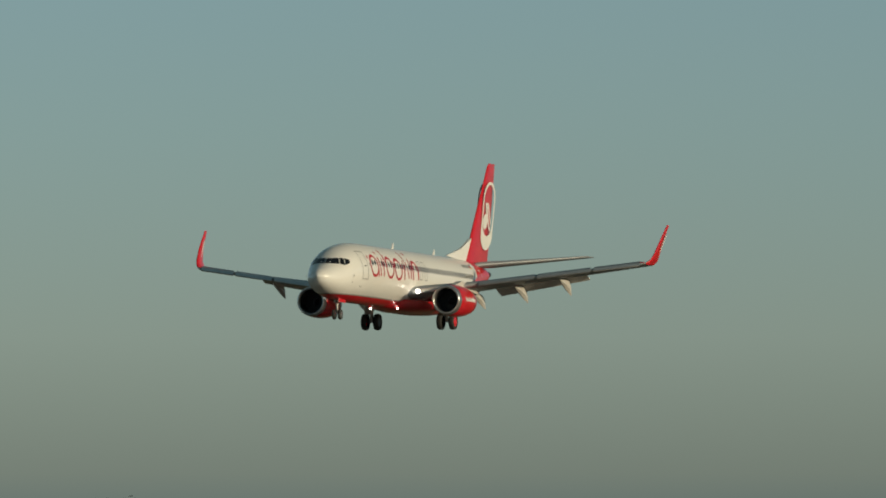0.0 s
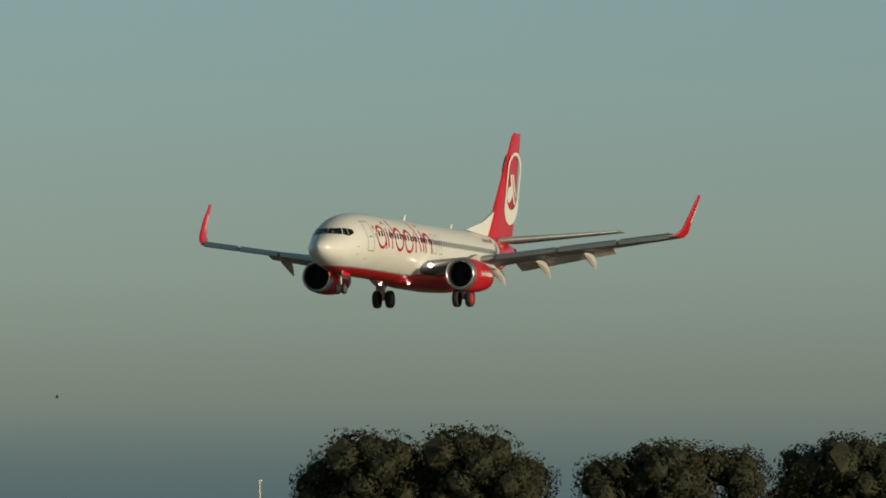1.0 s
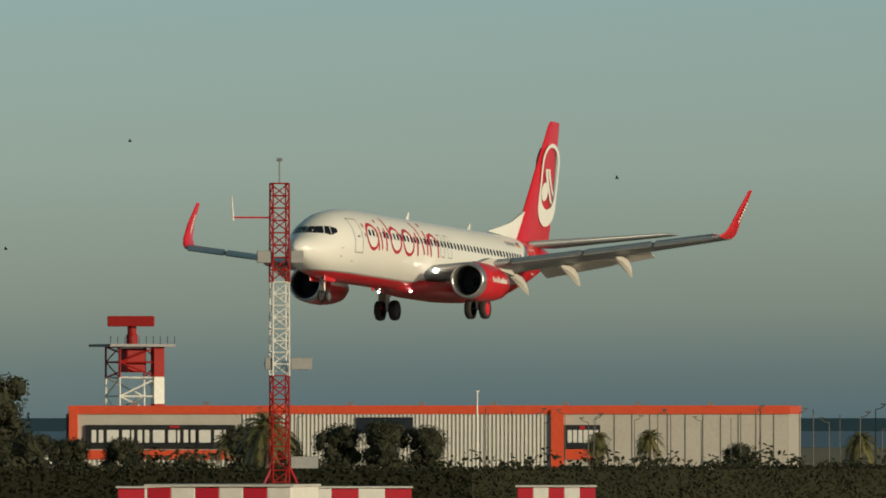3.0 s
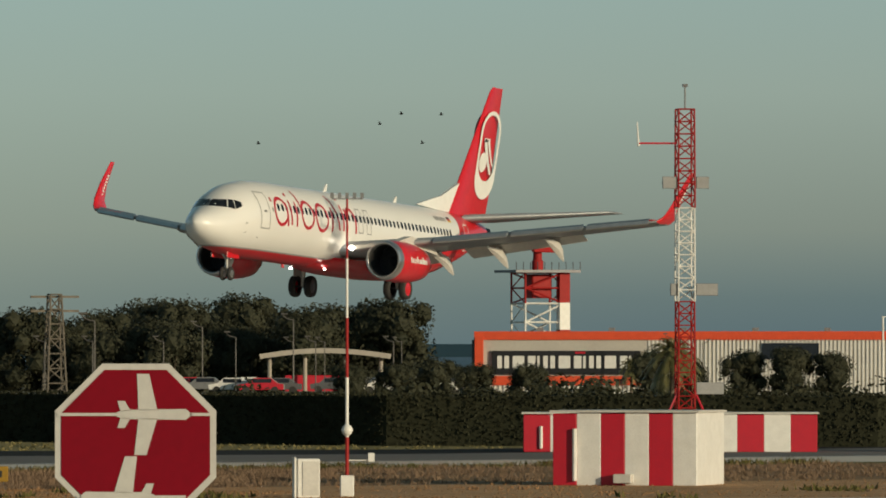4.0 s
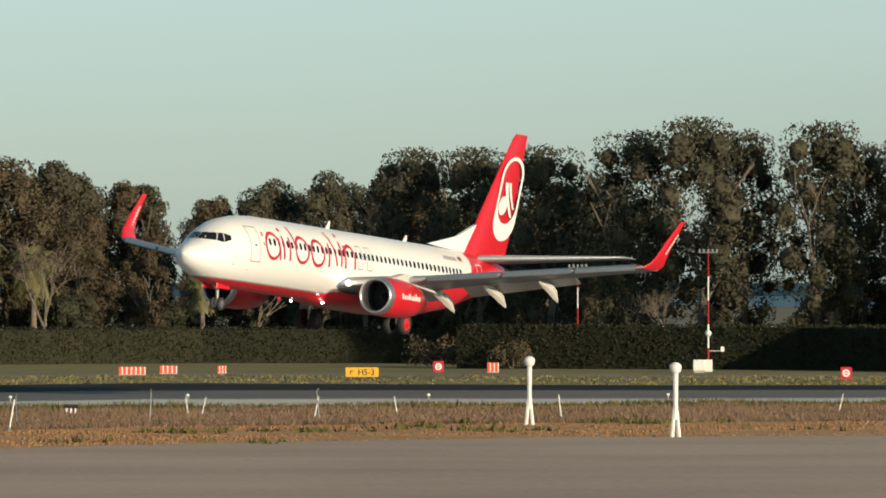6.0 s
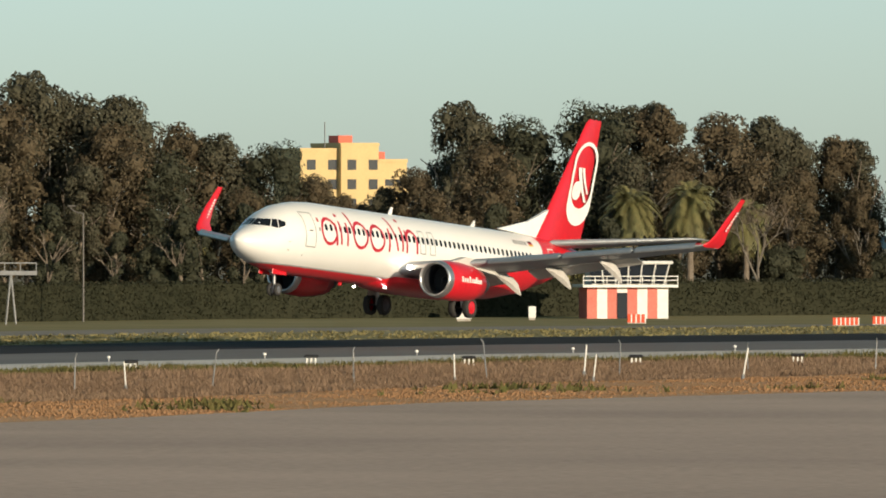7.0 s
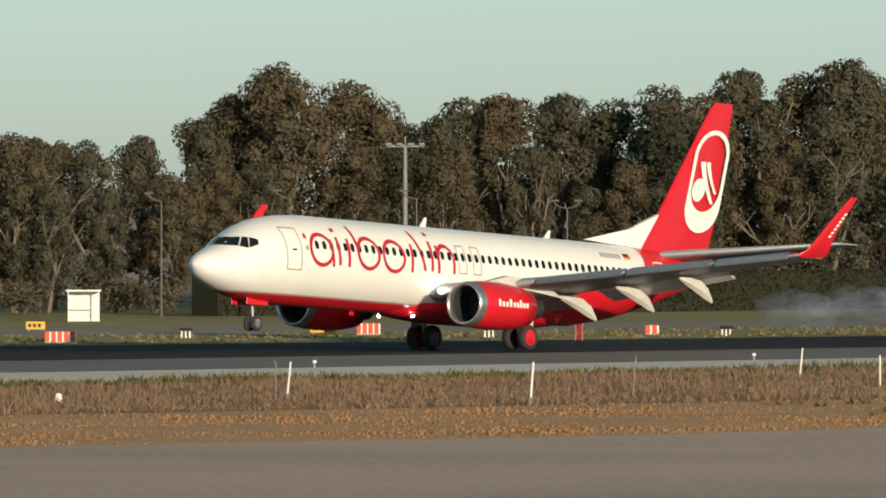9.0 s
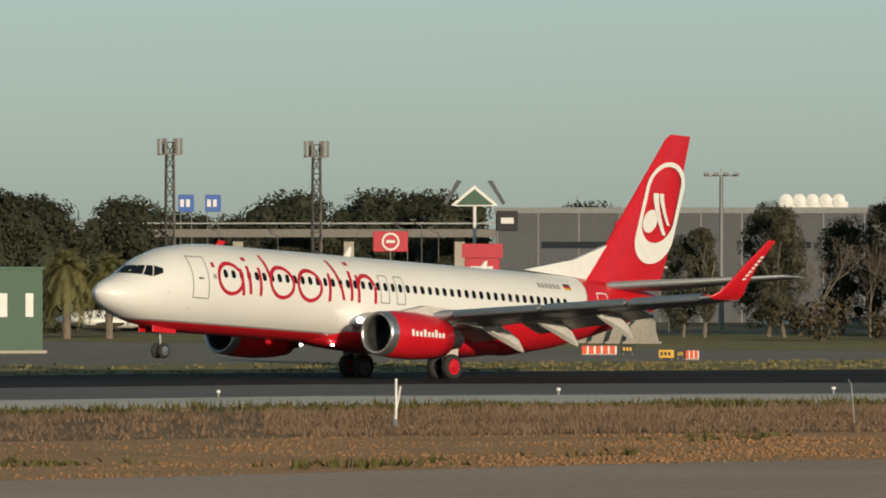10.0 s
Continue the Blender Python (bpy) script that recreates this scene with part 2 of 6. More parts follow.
def lathe(profile, n=32, axis="x", centre=(0, 0, 0)):
    """Turns (along, radius) about an axis through centre."""
    bm = bmesh.new()
    rings = []
    for a, r in profile:
        ring = []
        for k in range(n):
            c, s = r * math.cos(k * 2 * math.pi / n), r * math.sin(k * 2 * math.pi / n)
            v = {"x": (a, c, s), "y": (c, a, s), "z": (c, s, a)}[axis]
            ring.append(bm.verts.new(Vector(v) + Vector(centre)))
        rings.append(ring)
    for r0, r1 in zip(rings, rings[1:]):
        for k in range(n):
            bm.faces.new((r0[k], r0[(k + 1) % n], r1[(k + 1) % n], r1[k]))
    return bm


# ---- the airliner: nose towards +x, port wing towards +y, wheels on z = 0 ----
NOSE, MID = 20.38, 3.2
S_AT = [0, .15, .5, 1.0, 1.7, 2.3, 3.0, 4.0, 5.5, 7.0, 24.0, 27.0, 30.0, 33.0, 36.0, 37.6, 38.0]
TOP = [-.5, -.22, -.02, .20, .50, .88, 1.30, 1.66, 1.91, 2.0, 2.0, 2.0, 1.98, 1.9, 1.7, 1.45, 1.3]
LOW = [-.5, -.82, -1.08, -1.32, -1.55, -1.7, -1.82, -1.93, -2.0, -2.0, -2.0, -1.9, -1.42, -.68, .22, .85, 1.1]
WIDE = [0, .33, .64, .94, 1.22, 1.4, 1.58, 1.74, 1.85, 1.88, 1.88, 1.85, 1.6, 1.15, .6, .28, .1]


def hull(s):
    t, l, w = (float(np.interp(s, S_AT, v)) for v in (TOP, LOW, WIDE))
    return MID + (t + l) / 2, (t - l) / 2, w


def on_side(s, z, side, off=0.012):
    """A point of the hull's side at s metres behind the nose and z over the middle line."""
    zc, hz, w = hull(s)
    k = max(-0.999, min(0.999, (MID + z - zc) / max(hz, 0.01)))
    return Vector((NOSE - s, side * (w * math.sqrt(1 - k * k) + off), MID + z))


def side_quads(bm, rows, side, off=0.012):
    """A skin on the hull from rows of (s, z)."""
    vs = [[bm.verts.new(on_side(s, z, side, off)) for s, z in row] for row in rows]
    for a, b in zip(vs, vs[1:]):
        for i in range(len(a) - 1):
            bm.faces.new((a[i], a[i + 1], b[i + 1], b[i]))
    return bm


def side_panel(s0, s1, z0, z1, side, off=0.012, n=2, cut=0.0):
    rows = []
    for i in range(5):
        z = z0 + (z1 - z0) * i / 4
        c = cut if i in (0, 4) else 0.0
        rows.append([(s0 + c + (s1 - s0 - 2 * c) * j / n, z) for j in range(n + 1)])
    return side_quads(bmesh.new(), rows, side, off)


def side_ring(bm, s, z, rs, rz, w, side, off=0.014, a0=0, a1=360, n=40):
    rows = [[], []]
    for k in range(n + 1):
        a = radians(a0 + (a1 - a0) * k / n)
        for j, g in enumerate((0, w)):
            rows[j].append((s - (rs - g) * math.cos(a), z + (rz - g) * math.sin(a)))
    return side_quads(bm, rows, side, off)


def side_bar(bm, s0, z0, s1, z1, w, side, off=0.014, n=8):
    rows = [[(s0 + (s1 - s0) * k / n + d, z0 + (z1 - z0) * k / n) for k in range(n + 1)] for d in (-w / 2, w / 2)]
    return side_quads(bm, rows, side, off)


def hull_paint():
    """Cream upper skin, red belly and red tail, parted by a thin grey line."""
    m = bpy.data.materials.new("hull_paint")
    m.use_nodes = True
    t = m.node_tree
    b = t.nodes["Principled BSDF"]
    b.inputs["Roughness"].default_value, b.inputs["Coat Weight"].default_value = 0.34, 0.25
    tc, sp = t.nodes.new("ShaderNodeTexCoord"), t.nodes.new("ShaderNodeSeparateXYZ")
    t.links.new(tc.outputs["Object"], sp.inputs[0])

    def math_node(op, a, c, d=None):
        n = t.nodes.new("ShaderNodeMath")
        n.operation = op
        for i, v in enumerate((a, c, d)):
            if v is None:
                continue
            if isinstance(v, (int, float)):
                n.inputs[i].default_value = v
            else:
                t.links.new(v, n.inputs[i])
        return n.outputs[0]

    x, z = sp.outputs[0], sp.outputs[2]
    # the red belly climbs behind the wing to meet the tail
    climb = math_node("MULTIPLY", math_node("MAXIMUM", math_node("SUBTRACT", 1.0, x), 0.0), 0.20)
    belly = math_node("SUBTRACT", math_node("SUBTRACT", z, MID - 1.58), climb)
    # the tail's edge bows forward towards the belly
    bow = math_node("MULTIPLY", math_node("POWER", math_node("SUBTRACT", MID + 1.9, z), 2.0), 0.22)
    tail = math_node("SUBTRACT", math_node("ADD", x, 10.95), bow)
    edge = math_node("MINIMUM", belly, tail)
    white = math_node("GREATER_THAN", edge, 0.035)
    grey = math_node("GREATER_THAN", edge, -0.03)
    noise_n = t.nodes.new("ShaderNodeTexNoise")
    noise_n.inputs["Scale"].default_value = 0.35
    t.links.new(tc.outputs["Object"], noise_n.inputs["Vector"])

    def blend(f, a, c):
        n = t.nodes.new("ShaderNodeMix")
        n.data_type = "RGBA"
        t.links.new(f, n.inputs[0])
        for i, v in ((6, a), (7, c)):
            if isinstance(v, tuple):
                n.inputs[i].default_value = (*v, 1)
            else:
                t.links.new(v, n.inputs[i])
        return n.outputs[2]

    cream = blend(noise_n.outputs[0], CREAM, (0.73, 0.72, 0.69))
    low = blend(grey, RED, (0.33, 0.33, 0.33))
    t.links.new(blend(white, low, cream), b.inputs["Base Color"])
    return m


def wing_loft(stations, material, name, parent, label="", smooth=True):
    """A wing through stations of (leading edge, trailing edge, thickness), the edges as points."""
    bm = bmesh.new()
    prof = [(0, 0), (.02, .35), (.1, .75), (.3, 1.0), (.6, .7), (.85, .3), (1, .02), (.85, -.1), (.6, -.3), (.3, -.55), (.1, -.5), (.02, -.28)]
    rings = []
    for le, te, th, up_dir in stations:
        le, te, up_dir = Vector(le), Vector(te), Vector(up_dir)
        rings.append([bm.verts.new(le.lerp(te, c) + up_dir * (th * h)) for c, h in prof])
    n = len(prof)
    for a, b in zip(rings, rings[1:]):
        for k in range(n):
            bm.faces.new((a[k], a[(k + 1) % n], b[(k + 1) % n], b[k]))
        bm.edges.get((a[6], b[6])).smooth = False
    for ring in (rings[0], rings[-1]):
        for e in bm.faces.new(ring).edges:
            e.smooth = False
    return part(name, bm, material, parent, label, smooth)


WING_Y = [1.2, 5.7, 10.7, 15.95]


def wing_z(y):
    return 2.15 + 0.150 * (y - 1.2)


def wing_le(y):
    return 5.9 - 0.546 * (y - 1.2)


def wing_te(y):
    return -1.6 - 0.05 * (y - 1.2) if y < 5.8 else -1.83 - 0.214 * (y - 5.8)


def build_airliner():
    plane = thing("airliner", "white and red twin-engine jet airliner landing with its gear down", "airplane")
    # hull
    bm, rings = bmesh.new(), []
    for s in np.unique(np.concatenate([np.linspace(0.02, 7, 26), np.linspace(7, 24, 8), np.linspace(24, 38, 20)])):
        zc, hz, w = hull(s)
        rings.append([bm.verts.new((NOSE - s, w * math.cos(a), zc + hz * math.sin(a))) for a in np.linspace(0, 2 * math.pi, 48, endpoint=False)])
    for a, b in zip(rings, rings[1:]):
        for k in range(48):
            bm.faces.new((a[k], a[(k + 1) % 48], b[(k + 1) % 48], b[k]))
    bm.faces.new(rings[0])
    bm.faces.new(rings[-1][::-1])
    body = part("fuselage", bm, hull_paint(), plane, "cream upper skin over a red belly and tail", True)
    part("exhaust_pipe", T((-17.5, 0, MID + 1.2), (-17.85, 0, MID + 1.22), 0.2, 0.17, 16), dark_metal, body)
    # wing box fairing under the belly
    fair = bmesh.new()
    rows = []
    for x, hw, lo in ((7.8, .5, 1.30), (6.8, .9, 1.15), (5.6, 1.3, 1.02), (4.4, 1.6, .96), (3.0, 1.85, .92), (-1.0, 1.9, .92), (-3.2, 1.7, 1.0), (-4.8, 1.2, 1.18), (-6.0, .6, 1.36)):
        rows.append([fair.verts.new((x, -hw * math.cos(a), 1.75 - (1.75 - lo) * math.sin(a) ** .7)) for a in np.linspace(0, math.pi, 17)])
    for a, b in zip(rows, rows[1:]):
        for k in range(16):
            fair.faces.new((a[k], a[k + 1], b[k + 1], b[k]))
    part("belly_fairing", fair, red_paint, plane, smooth=True)
    # glazing, doors and marks on both flanks
    for side in (1, -1):
        for k in range(47):
            s = 6.40 + 0.498 * k
            part("cabin_window", side_panel(s - .13, s + .13, .48, .84, side, .012, 1, .05), pane_glass, body)
        for s0, s1, z0, z1 in ((4.38, 5.3, -.50, 1.32), (32.0, 32.8, -.1, 1.25), (16.5, 17.06, -.06, 1.16), (17.57, 18.12, -.06, 1.16)):
            d = bmesh.new()
            for a in ((s0, z0, s0, z1), (s1, z0, s1, z1)):
                side_bar(d, *a, .06, side, .016)
            for z in (z0, z1):
                side_quads(d, [[(s0 + (s1 - s0) * j / 6, z + dz) for j in range(7)] for dz in (-.03, .03)], side, .016)
            part("door_outline", d, line_grey if s0 < 30 else white_paint, body)
        part("door_handle", side_panel(4.72, 5.0, .34, .41, side, .02), sign_black, body)
        panes = (((1.42, .42), (1.98, .38), (2.40, .80), (1.96, .78)), ((2.02, .38), (2.33, .30), (2.62, .80), (2.44, .80)),
                 ((2.37, .31), (2.86, .48), (2.94, .70), (2.66, .80)))
        for (a, b, c, d) in panes:
            rows = []
            for i in range(4):
                f = i / 3
                p0 = (a[0] + (d[0] - a[0]) * f, a[1] + (d[1] - a[1]) * f)
                p1 = (b[0] + (c[0] - b[0]) * f, b[1] + (c[1] - b[1]) * f)
                rows.append([(p0[0] + (p1[0] - p0[0]) * j / 4, p0[1] + (p1[1] - p0[1]) * j / 4) for j in range(5)])
            part("cockpit_window", side_quads(bmesh.new(), rows, side, .02), pane_glass, body, "dark cockpit pane")
        # the operator's mark as plain red rings, bars and dots
        for s, z in ((6.70, .46), (10.02, .47), (11.83, .44)):
            part("mark_ring", side_ring(bmesh.new(), s, z, .83, .75, .17, side), mark_red, body)
        for s, z0, z1, dx in ((7.50, -.24, .95, -.12), (7.95, -.16, 1.08, -.08), (8.60, -.2, 1.05, .02), (9.30, .45, 1.62, -.2), (13.10, -.2, 1.06, .1),
                              (14.05, -.08, 1.66, -.5), (14.56, -.08, 1.25, .06), (15.04, -.14, 1.1, 0), (16.14, -.12, .62, .02)):
            part("mark_bar", side_bar(bmesh.new(), s, z0, s + dx, z1, .18, side), mark_red, body)
        for s, z in ((7.86, 1.38), (14.76, 1.58)):
            d = bmesh.new()
            side_quads(d, [[(s - .13 + .26 * j / 3, z + dz) for j in range(4)] for dz in (-.08, 0, .08)], side, .014)
            part("mark_dot", d, mark_red, body)
        part("mark_bar", side_ring(bmesh.new(), 15.60, .55, .63, .64, .18, side, a0=10, a1=170, n=20), mark_red, body)
        # steward's call panels beside the front door
        part("door_placard", side_panel(5.62, 5.80, .90, 1.12, side, .014, 1), mark_red, body)
        part("door_placard", side_panel(5.60, 5.80, .40, .60, side, .014, 1), line_grey, body)
        for j in range(6):
            part("registration_bar", side_panel(27.65 + .28 * j, 27.85 + .28 * j, 1.26, 1.48, side, .014, 1), line_grey, body)
        for j, m in enumerate((sign_black, mark_red, flag_gold)):
            part("flag_stripe", side_panel(29.57, 30.07, 1.52 - .09 * (j + 1), 1.52 - .09 * j, side, .015, 1), m, body)
        for s, z in ((3.0, -.35), (3.0, -.8), (4.35, -1.0)):
            tip = on_side(s, z, side, .0)
            part("probe", T(tip, tip + Vector((.16, side * .12, 0)), .02, .012, 6), dark_metal, body)
    for x, h in ((4.2, .42), (-5.0, .35)):
        a = bmesh.new()
        v = [[a.verts.new((x + dx, dy, MID + z)) for dx, z in ((.26, 1.95), (-.2, 1.95), (-.26, 2.0 + h), (-.12, 2.0 + h))] for dy in (-.025, .025)]
        a.faces.new(v[0])
        a.faces.new(v[1][::-1])
        for i in range(4):
            a.faces.new((v[0][i], v[1][i], v[1][(i + 1) % 4], v[0][(i + 1) % 4]))
        part("blade_antenna", a, white_paint, plane)
    part("blade_antenna", B(9.0, 9.3, -.02, .02, 1.02, 1.42), red_paint, plane)
    # fin with dorsal fillet and the plain emblem
    U = (0, 1, 0)
    fin = wing_loft([((-11.7, 0, 5.0), (-17.3, 0, 5.0), .26, U), ((-13.1, 0, 6.4), (-17.8, 0, 6.4), .22, U),
                     ((-17.35, 0, 11.9), (-19.08, 0, 11.9), .09, U), ((-17.72, 0, 12.16), (-19.14, 0, 12.16), .05, U)], red_paint, "fin", plane)
    d = bmesh.new()
    lo = [(-7.8, .06, 5.3), (-12.0, .16, 5.1), (-13.4, .12, 6.75), (-11.2, .07, 5.95)]
    l1, l2 = [d.verts.new(v) for v in lo], [d.verts.new((x, -y, z)) for x, y, z in lo]
    d.faces.new(l1)
    d.faces.new(l2[::-1])
    for i in range(4):
        d.faces.new((l1[i], l2[i], l2[(i + 1) % 4], l1[(i + 1) % 4]))
    part("dorsal_fillet", d, white_paint, fin, "cream fillet ahead of the fin")

    def fin_skin(bm, rows, side, off):
        vs = [[bm.verts.new((x, side * off, z)) for x, z in row] for row in rows]
        for a, b in zip(vs, vs[1:]):
            for i in range(len(a) - 1):
                bm.faces.new((a[i], a[i + 1], b[i + 1], b[i]))
        return bm

    def slant(u, v):
        # emblem space to the fin: u aft, v up
        return (-16.95 - u - v * .28, 8.46 + v)

    def oval(a, rs, ry, top, bot):
        c, s = math.cos(a), math.sin(a)
        return slant(rs * c, (top if s > 0 else bot) + s * ry)

    for side in (1, -1):
        ang = np.linspace(0, 2 * math.pi, 48)
        part("emblem_ring", fin_skin(bmesh.new(), [[oval(a, 1.34, 1.25, 1.15, -1.15) for a in ang], [oval(a, 1.10, 1.05, 1.13, -.36) for a in ang]], side, .21),
             white_paint, fin, "cream oval ring")
        part("emblem_disc", fin_skin(bmesh.new(), [[slant(-.55 + .50 * math.cos(a), -.42 + .54 * math.sin(a)) for a in ang],
                                                   [slant(-.55 + .02 * math.cos(a), -.42 + .02 * math.sin(a)) for a in ang]], side, .215), white_paint, fin)
        for u0, u1, v1, w in ((-.76, .50, -1.02, .40), (-.30, .68, -.55, .30)):
            rows = [[slant(u0 + (u1 - u0) * f ** 1.35 + g * w * (1 - .35 * f), .90 + (v1 - .90) * f) for f in np.linspace(0, 1, 12)] for g in (0, 1)]
            part("emblem_stripe", fin_skin(bmesh.new(), rows, side, .215), white_paint, fin)
    # wings, each with its flaps, fairings, engine and main gear
    for side in (1, -1):
        V = (0, 0, 1)
        wing = wing_loft([((wing_le(y), side * y, wing_z(y)), (wing_te(y), side * y, wing_z(y) - .08), th, V)
                          for y, th in zip(WING_Y, (.58, .32, .20, .12))], grey_paint, "wing", plane, "grey wing with drooped flaps")
        # leading-edge slats, drooped
        for y0, y1 in ((2.3, 4.0), (5.9, 9.2), (9.4, 12.6), (12.8, 15.6)):
            sl = bmesh.new()
            rows = []
            for y in (y0, y1):
                x, z, c = wing_le(y), wing_z(y), .75 - .02 * y
                rows.append([sl.verts.new((x + dx * c, side * y, z + dz)) for dx, dz in ((-.35, .20), (.2, .08), (.40, -.10), (.32, -.16), (-.05, -.02))])
            for k in range(4):
                sl.faces.new((rows[0][k], rows[0][k + 1], rows[1][k + 1], rows[1][k]))
            part("slat", sl, bare_metal if y0 > 2.5 else pale_grey, wing)
        for y0, y1 in ((1.9, 4.2), (5.6, 11.6)):
            for lag, drop, ch in ((.0, .22, .95), (.72, .55, .55)):
                fl = bmesh.new()
                rows = []
                for y in (y0, y1):
                    k = 1.0 if y < 8 else .72
                    x, z = wing_te(y) - lag * k + .35, wing_z(y) - .16 - drop * k * .75 + .25
                    rows.append([fl.verts.new((x + dx * ch * k, side * y, z + dz * ch * k)) for dx, dz in ((0, 0), (-.3, .02), (-.95, -.42), (-.5, -.26), (-.05, -.1))])
                for k in range(5):
                    fl.faces.new((rows[0][k], rows[0][(k + 1) % 5], rows[1][(k + 1) % 5], rows[1][k]))
                fl.faces.new(rows[0])
                fl.faces.new(rows[1][::-1])
                part("flap", fl, pale_grey, wing)
        # aileron hinge line and static wicks are too fine; canoe fairings hang below
        for y, ln in ((4.3, 2.9), (7.2, 2.9), (10.2, 2.5)):
            f = bmesh.new()
            x0, z0 = wing_te(y) + 1.5, wing_z(y) - .25
            rows = []
            for k, w, dz, h in ((0, .04, 0, .1), (.25, .17, -.12, .34), (.55, .19, -.30, .5), (.8, .14, -.58, .44), (1, .03, -.92, .12)):
                x, z = x0 - ln * k, z0 + dz
                rows.append([f.verts.new((x, side * (y + dy * w), z + hz * h)) for dy, hz in ((-1, .5), (1, .5), (1, -.3), (0, -.62), (-1, -.3))])
            for a, b in zip(rows, rows[1:]):
                for k in range(5):
                    f.faces.new((a[k], a[(k + 1) % 5], b[(k + 1) % 5], b[k]))
            f.faces.new(rows[0])
            f.faces.new(rows[-1][::-1])
            part("flap_fairing", f, pale_grey, wing, "pale canoe fairing")
        # blended winglet
        y, zt = 15.95, wing_z(15.95)
        st = [((wing_le(y), side * y, zt), (wing_te(y), side * y, zt - .06), .15, (0, 0, 1))]
        for dy, dz, le, te, th, nrm in ((.45, .22, -2.45, -4.15, .12, (0, -side * .5, .85)), (.72, .62, -2.85, -4.15, .10, (0, -side, .4)),
                                        (.95, 1.5, -3.75, -4.65, .08, (0, -side, .2)), (1.12, 2.5, -4.95, -5.5, .05, (0, -side, .2)), (1.16, 2.72, -5.2, -5.7, .03, (0, -side, .2))):
            st.append(((le, side * (y + dy * .5), zt + dz), (te, side * (y + dy * .5), zt + dz - .02), th, nrm))
        wl = wing_loft(st, red_paint, "winglet", wing, "upswept red winglet")
        for j in range(7):
            m = bmesh.new()
            for off in (1, -1):
                pts = []
                for a, b in ((j * .17, 0), (j * .17 + .1, 0), (j * .17 + .1, .2), (j * .17, .2)):
                    z = zt + .85 + a
                    x = -3.62 - (a) * .95 - b
                    pts.append(m.verts.new((x, side * (y + .78 * .5 + .24 * (.85 + a - .62) / 1.9) + off * .10, z)))
                m.faces.new(pts)
            part("winglet_mark_bar", m, white_paint, wl)
        part("nav_light", B(wing_le(y) - .28, wing_le(y) + .02, side * (y - .3) - .15, side * (y - .3) + .15, zt - .02, zt + .1, bevel=.03), mark_red, wing)
        # engine
        c = (0, side * 4.76, 1.62)
        eng = part("engine", lathe([(7.1, .93), (6.9, 1.0), (6.2, 1.06), (5.0, 1.07), (3.9, .98), (3.0, .84), (2.95, .70)], 36, "x", c), red_paint, plane, "red engine cowl with a bare metal lip", True)
        part("intake_lip", lathe([(6.95, .80), (7.15, .80), (7.27, .84), (7.3, .89), (7.26, .95), (7.1, .985), (6.85, 1.012)], 36, "x", c), bare_metal, eng, "polished metal intake lip", True)
        part("intake_duct", lathe([(7.0, .80), (6.3, .77), (5.9, .77)], 36, "x", c), dark_metal, eng, smooth=True)
        part("fan", lathe([(5.95, .78), (5.98, .3), (6.0, .02)], 36, "x", c), black_void, eng)
        part("spinner", lathe([(6.0, .24), (6.25, .14), (6.4, .01)], 20, "x", c), dark_metal, eng, smooth=True)
        part("core_nozzle", lathe([(3.3, .62), (2.4, .5), (1.9, .42), (1.5, .12)], 24, "x", c), dark_metal, eng, smooth=True)
        py = bmesh.new()
        a = [(6.1, 2.6), (2.6, 2.4), (.4, 2.2), (1.8, 2.9), (4.2, 3.0)]
        v1, v2 = [py.verts.new((x, side * 4.76 + .2, z)) for x, z in a], [py.verts.new((x, side * 4.76 - .2, z)) for x, z in a]
        py.faces.new(v1)
        py.faces.new(v2[::-1])
        for i in range(5):
            py.faces.new((v1[i], v2[i], v2[(i + 1) % 5], v1[(i + 1) % 5]))
        part("pylon", py, pale_grey, eng)
        for sgn in (1, -1):
            for j in range(9):
                h, x = (.30, .22, .22, .34, .22, .22, .34, .22, .22)[j], 6.1 - .26 * j
                m = bmesh.new()
                r = float(np.interp(x, (3.9, 5.0, 6.2), (.985, 1.075, 1.065)))
                vs = []
                for z in (-.05, -.05 + h / 2, -.05 + h):
                    vs.append([m.verts.new((xx, side * 4.76 + sgn * math.sqrt((r + .012) ** 2 - z * z), 1.62 + z)) for xx in (x, x - .17)])
                for p, q in zip(vs, vs[1:]):
                    m.faces.new((p[0], p[1], q[1], q[0]))
                part("cowl_mark_bar", m, white_paint, eng)
        # tailplane
        wing_loft([((-12.9, side * .5, 4.85), (-17.2, side * .5, 4.85), .3, (0, 0, 1)), ((-17.6, side * 7.0, 5.58), (-19.35, side * 7.0, 5.58), .1, (0, 0, 1)),
                   ((-18.3, side * 7.2, 5.6), (-19.4, side * 7.2, 5.6), .04, (0, 0, 1))], grey_paint, "tailplane", plane, "grey tailplane")
        # main gear
        leg = part("main_gear_strut", T((.35, side * 2.68, .465), (.55, side * 2.6, 2.1), .11, .14, 12), bare_metal, plane)
        part("axle", T((.35, side * 2.68 - .42, .465), (.35, side * 2.68 + .42, .465), .07, n=10), dark_metal, leg)
        part("drag_brace", T((.4, side * 2.75, 1.1), (.6, side * 1.5, 2.0), .06, n=8), bare_metal, leg)
        part("gear_door", B(-.2, .95, side * 2.98 - .02, side * 2.98 + .02, .95, 2.0, bevel=.015), pale_grey, leg)
